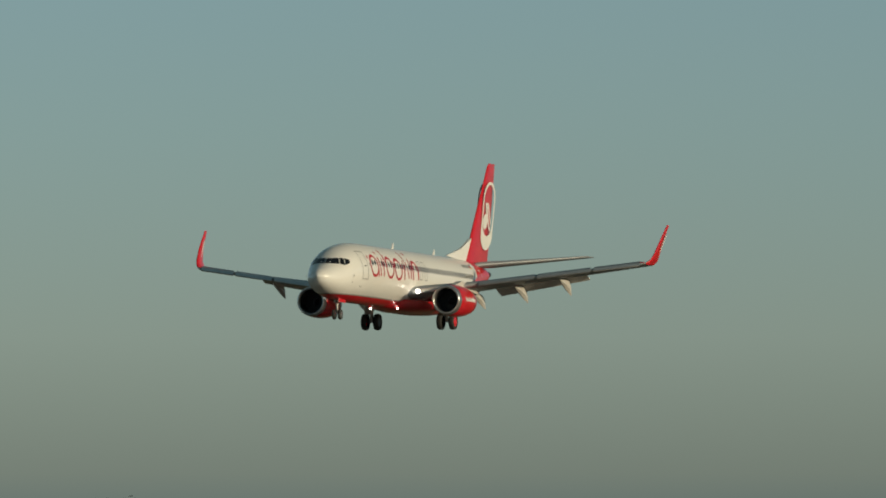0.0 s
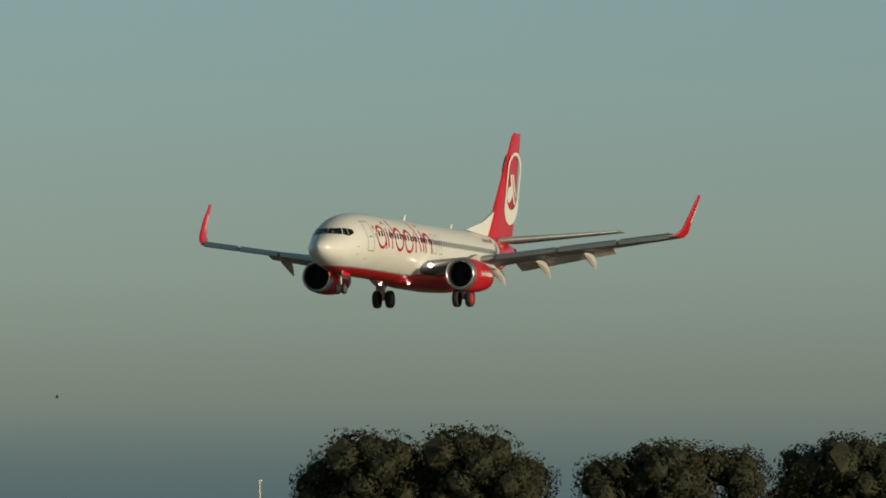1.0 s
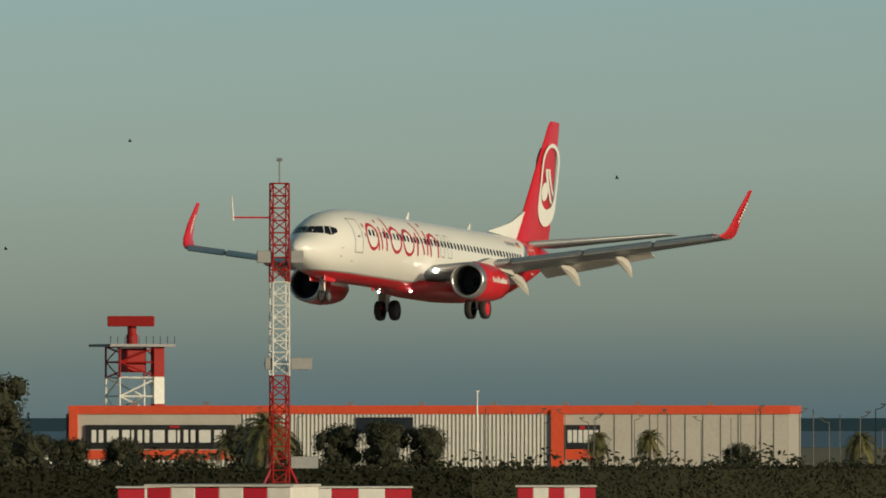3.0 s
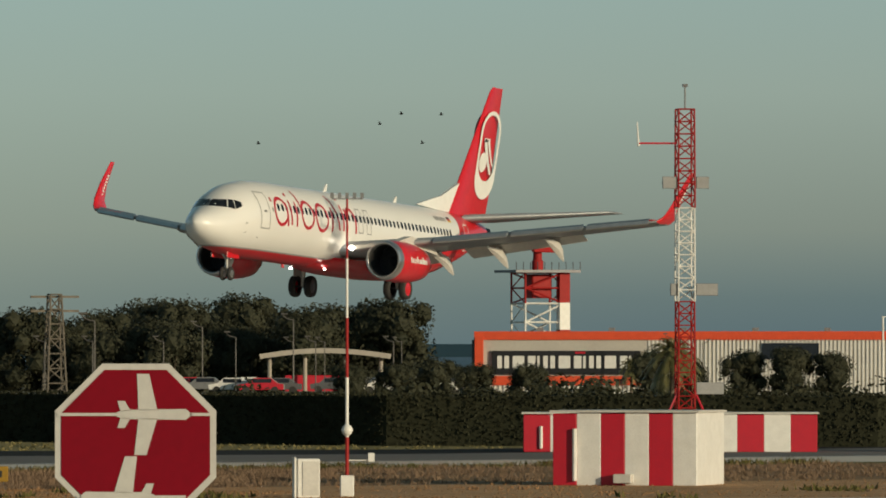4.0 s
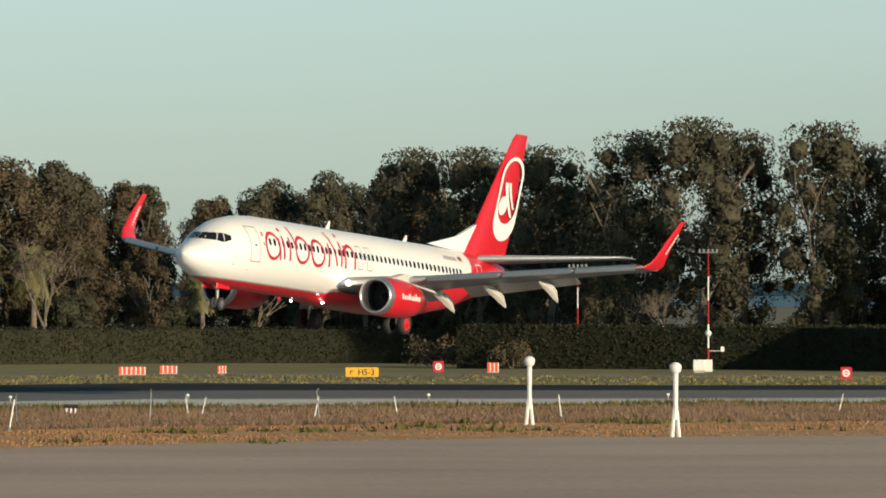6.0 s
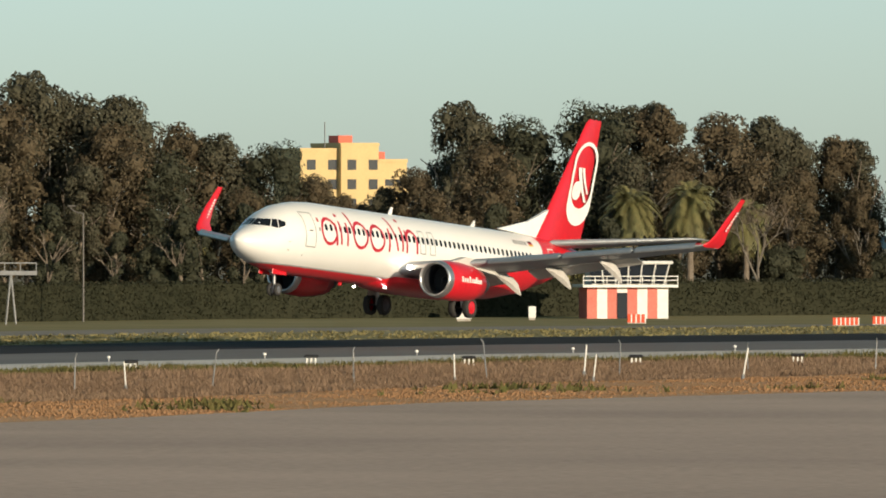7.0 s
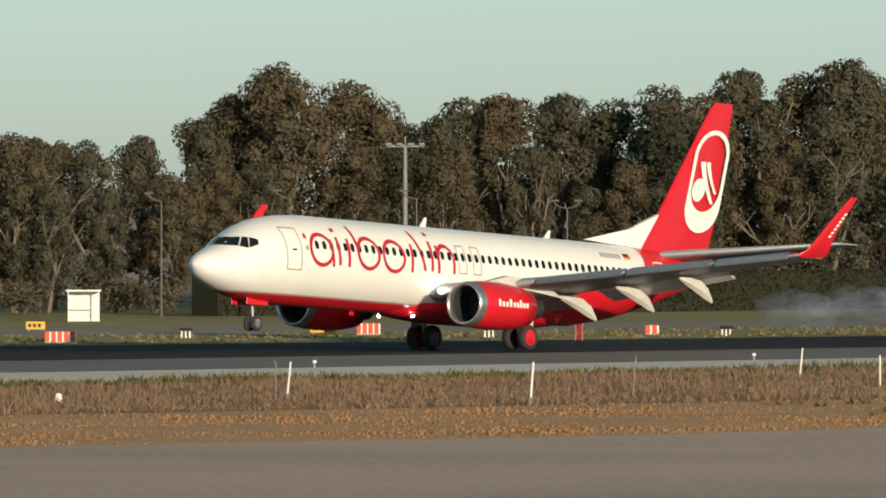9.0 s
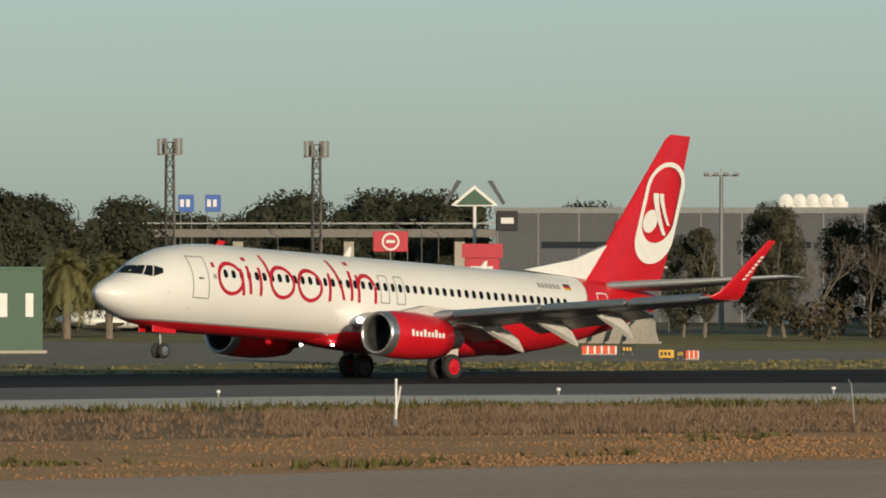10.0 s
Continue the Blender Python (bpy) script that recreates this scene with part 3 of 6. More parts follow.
        for dy in (-.43, .43):
            w = part("main_wheel", lathe([(-.16, .36), (-.19, .46), (-.17, .53), (-.08, .565), (.08, .565), (.17, .53), (.19, .46), (.16, .36)], 32, "y", (.35, side * 2.68 + dy, .465)), rubber, leg, "black tyre", True)
            g = side if dy * side > 0 else -side
            part("wheel_hub", lathe([(0, .36), (g * .15, .36), (g * .13, .30), (g * .17, .1), (g * .17, .0)], 24, "y", (.35, side * 2.68 + dy, .465)), red_paint if dy * side > 0 else dark_metal, w, "red hub" if dy * side > 0 else "dark hub")
        # landing lights
        part("landing_light", lathe([(0, .0), (.06, .11), (.0, .13), (-.12, .13)], 16, "x", (5.75, side * 2.3, 2.28)), lamp_glow, wing, "lit landing light")
    # nose gear
    leg = part("nose_gear_strut", T((16.08, 0, .34), (16.25, 0, 1.75), .075, .1, 12), bare_metal, plane)
    part("drag_brace", T((16.1, 0, .95), (17.2, 0, 1.6), .05, n=8), bare_metal, leg)
    for dy in (-.21, .21):
        w = part("nose_wheel", lathe([(-.08, .2), (-.1, .27), (-.05, .34), (.05, .34), (.1, .27), (.08, .2)], 28, "y", (16.08, dy, .34)), rubber, leg, "black tyre", True)
        part("wheel_hub", lathe([(-.08, .2), (-.09, .06), (-.09, 0), (.09, 0), (.09, .06), (.08, .2)], 20, "y", (16.08, dy, .34)), bare_metal, w, "bare metal hub")
    for dy in (-.42, .42):
        part("nose_gear_door", B(15.6, 17.1, dy - .02, dy + .02, 1.12, 1.6, bevel=.02), red_paint, plane)
    part("taxi_light", lathe([(0, 0), (.05, .07), (0, .09), (-.1, .09)], 14, "x", (16.35, 0, 1.15)), bare_metal, leg)
    for x, y in ((6.0, .95), (6.0, -.95)):
        part("belly_light", lathe([(0, 0), (.04, .04), (0, .055), (-.1, .055)], 12, "x", (x, y, 1.14)), lamp_glow, plane, "lit belly light")
    return plane


airliner = build_airliner()


# ---- ground: strips laid edge to edge along the runway, seaward end first ----
BASE = tagged(part("ground", B(-5000, 5000, -1500, 4990, -2.0, -0.06), base_earth), kind="structure")
APRON = [(900, 700), (300, 560), (140, 470), (60, 438), (37, 424), (16.8, 418), (0, 399), (-16, 370), (-25, 338), (-36, 312), (-50, 276), (-69, 252), (-80, 226), (-140, 120), (-300, -150)]
DIRT = [(900, 760), (300, 620), (140, 530), (60, 478), (37, 465), (18, 460), (0, 447), (-14, 420), (-27, 378), (-38, 356), (-50, 334), (-74, 299), (-91, 283), (-150, 190), (-310, -90)]
GREEN = [(900, 815), (300, 690), (140, 580), (74, 542), (47, 522), (28, 518), (0, 506), (-18, 482), (-33, 453), (-46, 426), (-60, 398), (-87, 346), (-107, 330), (-165, 240), (-320, -40)]
EDGE = [(900, 825), (300, 700), (140, 588), (76, 549), (47, 530), (28, 526), (0, 514), (-18, 490), (-33, 461), (-46, 434), (-60, 406), (-87, 354), (-109, 340), (-167, 248), (-322, -30)]
TAR = [(900, 850), (300, 725), (140, 615), (80, 572), (48, 556), (29, 552), (0, 549), (-19, 524), (-35, 494), (-49, 463), (-63, 434), (-94, 379), (-116, 364), (-175, 270), (-332, -5)]
DARK_LINE = [(900, 900), (300, 780), (140, 655), (86, 606), (52, 596), (31, 594), (0, 594), (-20, 570), (-38, 538), (-54, 500), (-68, 468), (-101, 410), (-126, 396), (-185, 305), (-340, 30)]
FAR = [(900, 930), (300, 815), (140, 682), (90, 630), (55, 624), (32, 622), (0, 636), (-21, 610), (-41, 580), (-58, 541), (-75, 508), (-112, 456), (-140, 432), (-200, 340), (-352, 60)]
TAXI = [(900, 1000), (300, 860), (140, 740), (95, 690), (60, 680), (34, 675), (2, 690), (-22, 660), (-45, 632), (-63, 585), (-82, 550), (-121, 492), (-149, 470), (-212, 380), (-365, 100)]
TAXI2 = [(900, 1030), (300, 880), (140, 760), (97, 700), (62, 690), (35, 688), (3, 706), (-23, 685), (-47, 664), (-67, 620), (-88, 585), (-130, 528), (-205, 575), (-300, 500), (-500, 240)]
BACK = [(900, 1600), (300, 1100), (200, 900), (140, 800), (70, 800), (36, 795), (4, 800), (-28, 778), (-60, 752), (-92, 706), (-124, 672), (-170, 640), (-240, 600), (-320, 520), (-520, 250)]


def strip(name, a, b, material):
    """A strip of ground between two lines, cut fine enough to stay smooth."""
    verts, faces = [], []
    for p, q in zip(a, b):
        for k in range(5):
            f = k / 4
            verts.append((p[0] + (q[0] - p[0]) * f, p[1] + (q[1] - p[1]) * f, 0.0))
    for i in range(len(a) - 1):
        for k in range(4):
            j = 5 * i + k
            faces.append((j, j + 1, j + 6, j + 5))
    return tagged(raw(name, verts, faces, material), kind="structure")


def shifted(line, dx, dy):
    return [(x + dx, y + dy) for x, y in line]


strip("apron", [(x + 250 if i < 3 else x, -400 if i < 12 else y - 500) for i, (x, y) in enumerate(APRON)], APRON, apron_tar)
strip("bare_soil", APRON, DIRT, soil)
strip("dry_grass_strip", DIRT, GREEN, grass_ground)
strip("verge", GREEN, EDGE, verge)
strip("runway_shoulder", EDGE, TAR, shoulder_tar)
strip("runway", TAR, DARK_LINE, runway_tar)
# the far strip of the runway, in a much darker asphalt colour
strip("touchdown_zone", DARK_LINE, FAR, runway_dark)
strip("far_grass", FAR, TAXI, far_grass)
strip("taxiway", TAXI, TAXI2, taxi_tar)
strip("far_grass_strip", TAXI2, BACK, far_grass)
# painted side line of the runway
line = [(x * .96 + u * .04, y * .96 + v * .04) for (x, y), (u, v) in zip(TAR, DARK_LINE)]
s = strip("runway_line", line, shifted(line, .5, .9), sign_white)
s.location.z = 0.006
# sea out to the horizon
SEA = [(x, y) for x, y in ((60, 4900), (180, 2300), (700, 2000), (2600, 2400), (3000, 4300))]
tagged(raw("sea", [(x, y, -0.03) for x, y in SEA], [tuple(range(5))], sea_mat), kind="structure")
arc = [radians(a) for a in np.linspace(-3, 32, 30)]
tagged(raw("backdrop_sea", [(4850 * math.sin(a), 4850 * math.cos(a), z) for a in arc for z in (-3, EYE)],
           [(2 * i, 2 * i + 2, 2 * i + 3, 2 * i + 1) for i in range(29)], sea_far), kind="structure")


def at_line(line, f):
    """A point at fraction f of a line, by its corners."""
    k = f * (len(line) - 1)
    i = min(int(k), len(line) - 2)
    k -= i
    return line[i][0] + (line[i + 1][0] - line[i][0]) * k, line[i][1] + (line[i + 1][1] - line[i][1]) * k


def scatter_between(a, b, n, seed, x_min=-125, x_max=100):
    rng = np.random.default_rng(seed)
    out = []
    while len(out) < n:
        f, g = rng.random(), rng.random()
        p, q = at_line(a, f), at_line(b, f)
        x, y = p[0] + (q[0] - p[0]) * g, p[1] + (q[1] - p[1]) * g
        if x_min < x < x_max:
            out.append((x, y, rng.random()))
    return out


def tufts(name, spots, material, height, label, width=0.05, blades=5, seed=3):
    rng = np.random.default_rng(seed)
    v, f = [], []
    for x, y, r in spots:
        for _ in range(blades):
            bx, by = x + rng.normal(0, .18), y + rng.normal(0, .18)
            h, a, lean = height * (.5 + .8 * rng.random()) * (.85 + .35 * math.sin(.45 * x + 2 * math.sin(.2 * y)) * math.sin(.37 * y)), rng.random() * 6.28, rng.normal(0, .12)
            w = width * (.6 + .8 * rng.random())
            i = len(v)
            v += [(bx - w * math.cos(a), by - w * math.sin(a), 0), (bx + w * math.cos(a), by + w * math.sin(a), 0), (bx + lean, by + lean * rng.normal(), h)]
            f.append((i, i + 1, i + 2))
    return tagged(raw(name, v, f, material), label, "grass", kind="stuff")


tufts("dry_grass_tufts", scatter_between(DIRT, GREEN, 24000, 1), dry_grass, .24, "dry brown grass standing beside the runway", .026, 9)
tufts("verge_grass", scatter_between(GREEN, EDGE, 6500, 2), green_grass, .30, "low green grass along the runway edge", .05, 5)
tufts("far_field_grass", scatter_between(FAR, TAXI, 5000, 4, -190), field_grass, .14, "low yellow-green grass beyond the runway", .09, 4)
rng = np.random.default_rng(55)
weeds = [(x + rng.normal(0, 1.1), y + rng.normal(0, 2.2), r) for x, y, r in scatter_between(APRON, DIRT, 38, 5) for _ in range(int(6 + 30 * r ** 2))]
tufts("soil_weeds", weeds, green_grass, .26, "patches of low green weeds on bare soil", .09, 5)


def clods(spots, seed=6):
    rng = np.random.default_rng(seed)
    v, f = [], []
    for x, y, r in spots:
        i, s = len(v), (.028 + .055 * r ** 2) * (.85 + .5 * math.sin(.31 * x + 1.3 * math.sin(.17 * y)) * math.sin(.23 * y))
        j = rng.uniform(.6, 1.3, 6) * s
        v += [(x + j[0], y, .2 * s), (x - j[1], y, .2 * s), (x, y + j[2], .2 * s), (x, y - j[3], .2 * s), (x + .2 * s, y, j[4] * .9), (x, y, -.1)]
        for a, b in ((0, 2), (2, 1), (1, 3), (3, 0)):
            f += [(i + a, i + b, i + 4), (i + b, i + a, i + 5)]
    return tagged(raw("soil_clods", v, f, clod), "lumps of turned brown soil along the apron", "soil", kind="stuff")


clods(scatter_between(APRON, DIRT, 68000, 7))


# ---- trees ----
def limb(bm, p, d, length, r, rng, depth, ends):
    q = p + d * length
    tube(bm, p, q, r, r * .62, 6, False)
    if depth == 0:
        ends.append(q)
        return
    for _ in range(3 if depth > 1 else 2):
        nd = (d + Vector((rng.normal(0, .42), rng.normal(0, .42), rng.normal(.12, .2)))).normalized()
        limb(bm, q if rng.random() < .6 else p.lerp(q, .7), nd, length * rng.uniform(.55, .8), r * .58, rng, depth - 1, ends)


def leaf_mass(centres, radii, count, size, rng, droop=0.3, hang=False):
    """Many small leaf sprays round clump centres, as loose quads."""
    v, f = [], []
    for c, r in zip(centres, radii):
        n = max(12, int(count * (r / 1.5) ** 2))
        d = rng.normal(size=(n, 3))
        d /= np.linalg.norm(d, axis=1)[:, None]
        rad = r * rng.uniform(.45, 1.05, n) ** .6
        pts = np.array(c) + d * rad[:, None] * np.array((.9, .9, 1.25 if hang else .85))
        for p, dd in zip(pts, d):
            s = size * rng.uniform(.6, 1.35)
            a = rng.normal(size=3) * .55 + dd
            a[2] -= droop
            a /= np.linalg.norm(a)
            t = np.cross(a, rng.normal(size=3))
            if hang:
                t = np.array((rng.normal(0, .35), rng.normal(0, .35), -1.0))
            t /= np.linalg.norm(t) + 1e-6
            b = np.cross(a, t)
            b /= np.linalg.norm(b) + 1e-6
            i = len(v)
            v += [tuple(p - t * s * .5), tuple(p + b * s * .3 + t * s * .05), tuple(p + t * s * .6), tuple(p - b * s * .32)]
            f.append((i, i + 1, i + 2, i + 3))
    return v, f


def crown_mass(boughs, leaves, size, rng, hang=.5):
    """Billows of small leaves that lie over dense hearts; boughs are (x, y, z, radius)."""
    ball = bmesh.new()
    bmesh.ops.create_icosphere(ball, subdivisions=1, radius=1)
    bv, bf = np.array([v.co[:] for v in ball.verts]), [tuple(v.index for v in f.verts) for f in ball.faces]
    ball.free()
    total = sum(b[3] ** 2 for b in boughs)
    v, f = [], []
    for x, y, z, r in boughs:
        c, n0 = np.array((x, y, z)), len(v)
        v += [tuple(p) for p in c + bv * (.56 if hang > .4 else .72) * r * rng.uniform(.8, 1.08, (len(bv), 1))]
        f += [tuple(i + n0 for i in t) for t in bf]
        n = int(leaves * r * r / total)
        d = rng.normal(size=(n, 3))
        d /= np.linalg.norm(d, axis=1)[:, None]
        # smaller tufts within the billow, so that its face is not a smooth ball
        knots = rng.normal(size=(13, 3))
        knots /= np.linalg.norm(knots, axis=1)[:, None]
        near = (d @ knots.T).max(axis=1)
        rad = r * (.52 + .58 * np.clip((near - .55) / .45, 0, 1)) * rng.uniform(.86, 1.12, n)
        p = c + d * rad[:, None] * np.array((1, 1, 1.12 if hang > .4 else .92))
        nrm = d + rng.normal(size=(n, 3)) * .38
        t = np.cross(nrm, rng.normal(size=(n, 3)))
        t /= np.linalg.norm(t, axis=1)[:, None] + 1e-6
        t[:, 2] -= hang
        t /= np.linalg.norm(t, axis=1)[:, None] + 1e-6
        b = np.cross(nrm, t)
        b /= np.linalg.norm(b, axis=1)[:, None] + 1e-6
        s = size * rng.uniform(.55, 1.4, (n, 1))
        tri = np.stack((p + b * s * .36, p - b * s * .36, p + t * s), axis=1).reshape(-1, 3)
        i = len(v)
        v += [tuple(q) for q in tri]
        f += [(i + 3 * k, i + 3 * k + 1, i + 3 * k + 2) for k in range(n)]
    return v, f


def tree(name, label, seed, height, width, material, bark_material, bare=.3, boughs=17, leaves=9500, size=.27, broad=False):
    rng = np.random.default_rng(seed)
    ob = thing(name, label, "tree")
    bm, ends = bmesh.new(), []
    limb(bm, Vector((0, 0, -.1)), Vector((rng.normal(0, .05), rng.normal(0, .05), 1)).normalized(), height * .34, height * .02, rng, 3, ends)
    part("trunk", bm, bark_material, ob)
    spots = []
    for k in range(boughs):
        f = bare + (1 - bare) * (k + .35) / boughs
        r = width * rng.uniform(.11, .25) * (1.1 if broad else 1)
        g = (f - bare) / (1 - bare)
        out = (width * .5 - r * .6) * (math.sqrt(max(.03, 1 - (1.5 * g - .55) ** 2)) if broad else math.sqrt(max(.05, 1 - (1.75 * g - .8) ** 2)))
        a = 2.4 * k + rng.uniform(-.6, .6)
        out *= rng.uniform(.45, 1.0)
        spots.append((out * math.cos(a), out * math.sin(a), min(f * height, height - r * .95), r))
    r = width * .19
    spots.append((rng.normal(0, .3), rng.normal(0, .3), height - r * .95, r))
    v, f = crown_mass(spots, leaves, size, rng, .2 if broad else .6)
    raw("crown", v, f, material, ob)
    return ob


def bare_tree(name, label, seed, height):
    rng = np.random.default_rng(seed)
    ob = thing(name, label, "tree")
    bm, ends = bmesh.new(), []
    limb(bm, Vector((0, 0, -.1)), Vector((0, 0, 1)), height * .33, height * .016, rng, 4, ends)
    part("trunk", bm, pale_bark, ob)
    tw = bmesh.new()
    for e in ends:
        for _ in range(4):
            d = Vector((rng.normal(0, .5), rng.normal(0, .5), rng.uniform(.3, 1))).normalized()
            tube(tw, e, e + d * height * rng.uniform(.06, .13), .03, .008, 3, False)
    part("bare_crown", tw, twig, ob)
    return ob


def palm(name, label, seed, height, reach=2.6):
    rng = np.random.default_rng(seed)
    ob = thing(name, label, "palm tree")
    bm = bmesh.new()
    for k in range(8):
        tube(bm, (0, 0, height * k / 8 - .05), (0, 0, height * (k + 1) / 8), .30 - .012 * k, .26 - .012 * k, 9, False)
    part("trunk", bm, bark, ob)
    v, f = [], []
    for k in range(110):
        a, el = rng.random() * 6.28, rng.uniform(-1.0, 1.25)
        ln = reach * rng.uniform(.8, 1.1)
        pts = []
        for j in range(6):
            t = j / 5
            h = ln * t * math.cos(el) * (1 - .1 * t)
            z = height + ln * t * math.sin(el) - .55 * ln * t * t
            pts.append(np.array((h * math.cos(a), h * math.sin(a), z)))
        sidev = np.array((-math.sin(a), math.cos(a), 0))
        for p, q in zip(pts, pts[1:]):
            for s in (-1, 1):
                for m in (0, .33, .66):
                    b = p + (q - p) * m
                    i = len(v)
                    tip = b + sidev * s * .42 + (q - p) * .7 + np.array((0, 0, -.14))
                    v += [tuple(b), tuple(b + (q - p) * .28), tuple(tip)]
                    f.append((i, i + 1, i + 2))
    raw("fronds", v, f, leaf_palm, ob)
    return ob


def plant(ob, places, group, seed=1, low=.85, high=1.15):
    """Copies of a plant at (x, y) or (x, y, size), turned by chance; the first place takes the plant itself."""
    rng = np.random.default_rng(seed)
    if group:
        tagged(ob, group=group)
    for k, p in enumerate(places):
        s = p[2] if len(p) > 2 else rng.uniform(low, high)
        m = pose(p[0], p[1], 0, 0, 0, rng.random() * 360)
        if k == 0:
            first = s
            ob.matrix_basis = m @ Matrix.Scale(s, 4)
        else:
            copy_thing(ob, m @ Matrix.Scale(s / first, 4))


EUC = "tall eucalyptus with a ragged olive-green crown"
euc = [tree("eucalyptus", EUC, 10 + i, h, w, m, b, bare, c) for i, (h, w, m, b, bare, c) in enumerate((
    (16.0, 7.0, leaf_dark, pale_bark, .25, 16), (16.0, 8.0, leaf_brown, bark, .2, 19), (16.0, 6.0, leaf_dark, bark, .2, 17),
    (16.0, 7.5, leaf_dark, pale_bark, .12, 20), (16.0, 6.5, leaf_brown, pale_bark, .3, 15), (16.0, 8.5, leaf_deep, bark, .15, 21)))]
wood = [[] for _ in euc]
rng = np.random.default_rng(77)
WOOD = [(38, 806), (4, 812), (-28, 790), (-58, 768), (-88, 720), (-112, 672), (-132, 636), (-156, 590)]
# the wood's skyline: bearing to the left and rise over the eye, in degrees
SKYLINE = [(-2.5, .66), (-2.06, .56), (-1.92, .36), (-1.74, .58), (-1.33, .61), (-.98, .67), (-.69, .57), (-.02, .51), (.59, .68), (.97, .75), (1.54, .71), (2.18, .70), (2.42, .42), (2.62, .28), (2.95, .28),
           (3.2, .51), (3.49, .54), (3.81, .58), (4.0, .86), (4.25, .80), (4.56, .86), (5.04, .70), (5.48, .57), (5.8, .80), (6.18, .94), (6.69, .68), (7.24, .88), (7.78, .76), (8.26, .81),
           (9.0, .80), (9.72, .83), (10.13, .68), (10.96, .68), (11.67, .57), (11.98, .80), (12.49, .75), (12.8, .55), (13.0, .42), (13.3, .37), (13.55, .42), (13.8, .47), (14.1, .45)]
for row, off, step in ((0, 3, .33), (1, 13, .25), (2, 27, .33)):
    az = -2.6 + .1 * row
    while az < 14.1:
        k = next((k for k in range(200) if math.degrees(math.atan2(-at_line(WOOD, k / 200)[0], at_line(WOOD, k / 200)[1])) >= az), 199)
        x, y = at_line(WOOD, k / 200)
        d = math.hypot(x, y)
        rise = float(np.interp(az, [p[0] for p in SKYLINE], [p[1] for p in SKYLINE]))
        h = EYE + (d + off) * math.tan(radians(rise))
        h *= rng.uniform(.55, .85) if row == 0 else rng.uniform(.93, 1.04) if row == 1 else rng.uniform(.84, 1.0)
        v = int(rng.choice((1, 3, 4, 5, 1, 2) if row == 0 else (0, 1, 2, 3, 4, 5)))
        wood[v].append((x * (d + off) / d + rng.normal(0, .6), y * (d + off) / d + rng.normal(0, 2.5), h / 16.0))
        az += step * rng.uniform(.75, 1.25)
# dark trees before the showroom
for v, a, d, h in ((5, 15.50, 650, 6.4), (2, 15.38, 648, 7.0), (5, 15.02, 655, 8.5), (3, 14.93, 650, 8.2), (5, 14.60, 668, 7.6), (2, 14.40, 665, 8.6)):
    wood[v].append((5.8 - d * math.sin(radians(a)), -19 + d * math.cos(radians(a)), h / 16.0))
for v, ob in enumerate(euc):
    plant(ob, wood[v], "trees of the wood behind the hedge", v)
bare_ob = [bare_tree("bare_tree", "leafless grey tree with fine branching twigs", 40 + i, h) for i, h in enumerate((14, 12.5, 15))]
plant(bare_ob[0], [(-69.5, 714, 1.1), (-74, 718, 1.0), (-93, 688, .8)], "bare trees", 1)
plant(bare_ob[1], [(-83, 696, 1.05), (-65, 732, .95), (37, 742, .55), (-8, 790, .9)], "bare trees", 2)
plant(bare_ob[2], [(-72, 730, 1.05), (-81, 714, .9), (-160, 612, .45), (-157, 613, .42), (-155.5, 612, .45)], "bare trees", 3)
cyp = tree("cypress", "dark narrow cypress behind the hedge", 60, 8.0, 2.6, leaf_deep, bark, .05, 12, 3500, .26)
plant(cyp, [(-33 + 1.5 * k - (k % 3), 772 + (k % 5)) for k in range(-10, 12, 2)] + [(-46 - 2.2 * k, 758 - 3.0 * k + (k % 3)) for k in range(0, 24, 2)] + [(x, 790 + (x % 3)) for x in (8, 13, 19, 24, 29)],
      "cypresses behind the hedge", 5, .7, 1.1)
pl_tall = palm("palm_tree", "date palm with a full round head of fronds", 70, 8.6)
plant(pl_tall, [(-18, 790, 1.04), (-13.3, 792, 1.08), (-9, 798, .93), (-39.3, 786, .8), (-23.4, 786, .77), (16.6, 800, .78), (-51.8, 777, .82), (-45.5, 784, .72), (4, 800, .8)], "palms before the wood", 6)
plant(palm("palm_tree", "short date palm with drooping fronds", 71, 5.0), [(-23.8, 783, 1.0), (-26.5, 782, .8), (-20.4, 784, .9), (-203, 588, .95), (-200.5, 589, .9), (-246, 690, .9),
                                                                        (-214, 650, .7), (150, 900, 1.1), (193, 1180, .75), (238, 1190, .75), (243, 1185, .8), (225, 1000, .8), (238, 1000, .8)], "short palms", 7)
# seaward trees: round dark crowns beyond the parking ground
pine = [tree("stone_pine", "dark broad tree with a round crown", 80 + i, h, w, leaf_deep, bark, .1, 24, 10000, .31, True) for i, (h, w) in enumerate(((13.5, 11), (12, 10)))]
plant(pine[0], [(236.5, 922, 1.0), (235, 925, .85), (245, 920, 1.03), (250, 922, .85), (240, 926, .9), (279, 912, .98), (276, 915, .9), (312, 905, .85)], "seaward trees", 8)
plant(pine[1], [(232.5, 922, .42), (234, 924, .75), (241, 924, .9), (248, 918, .9), (262, 915, 1.05), (258, 916, .94), (267, 914, 1.0), (254, 918, .45), (271, 912, .4), (284, 912, .92), (296, 908, .55), (318, 905, .8)], "seaward trees", 9)
eb = tree("eucalyptus", "tall open eucalyptus with hanging foliage", 90, 19.0, 9.5, leaf_dark, pale_bark, .15, 24, 10000, .29)
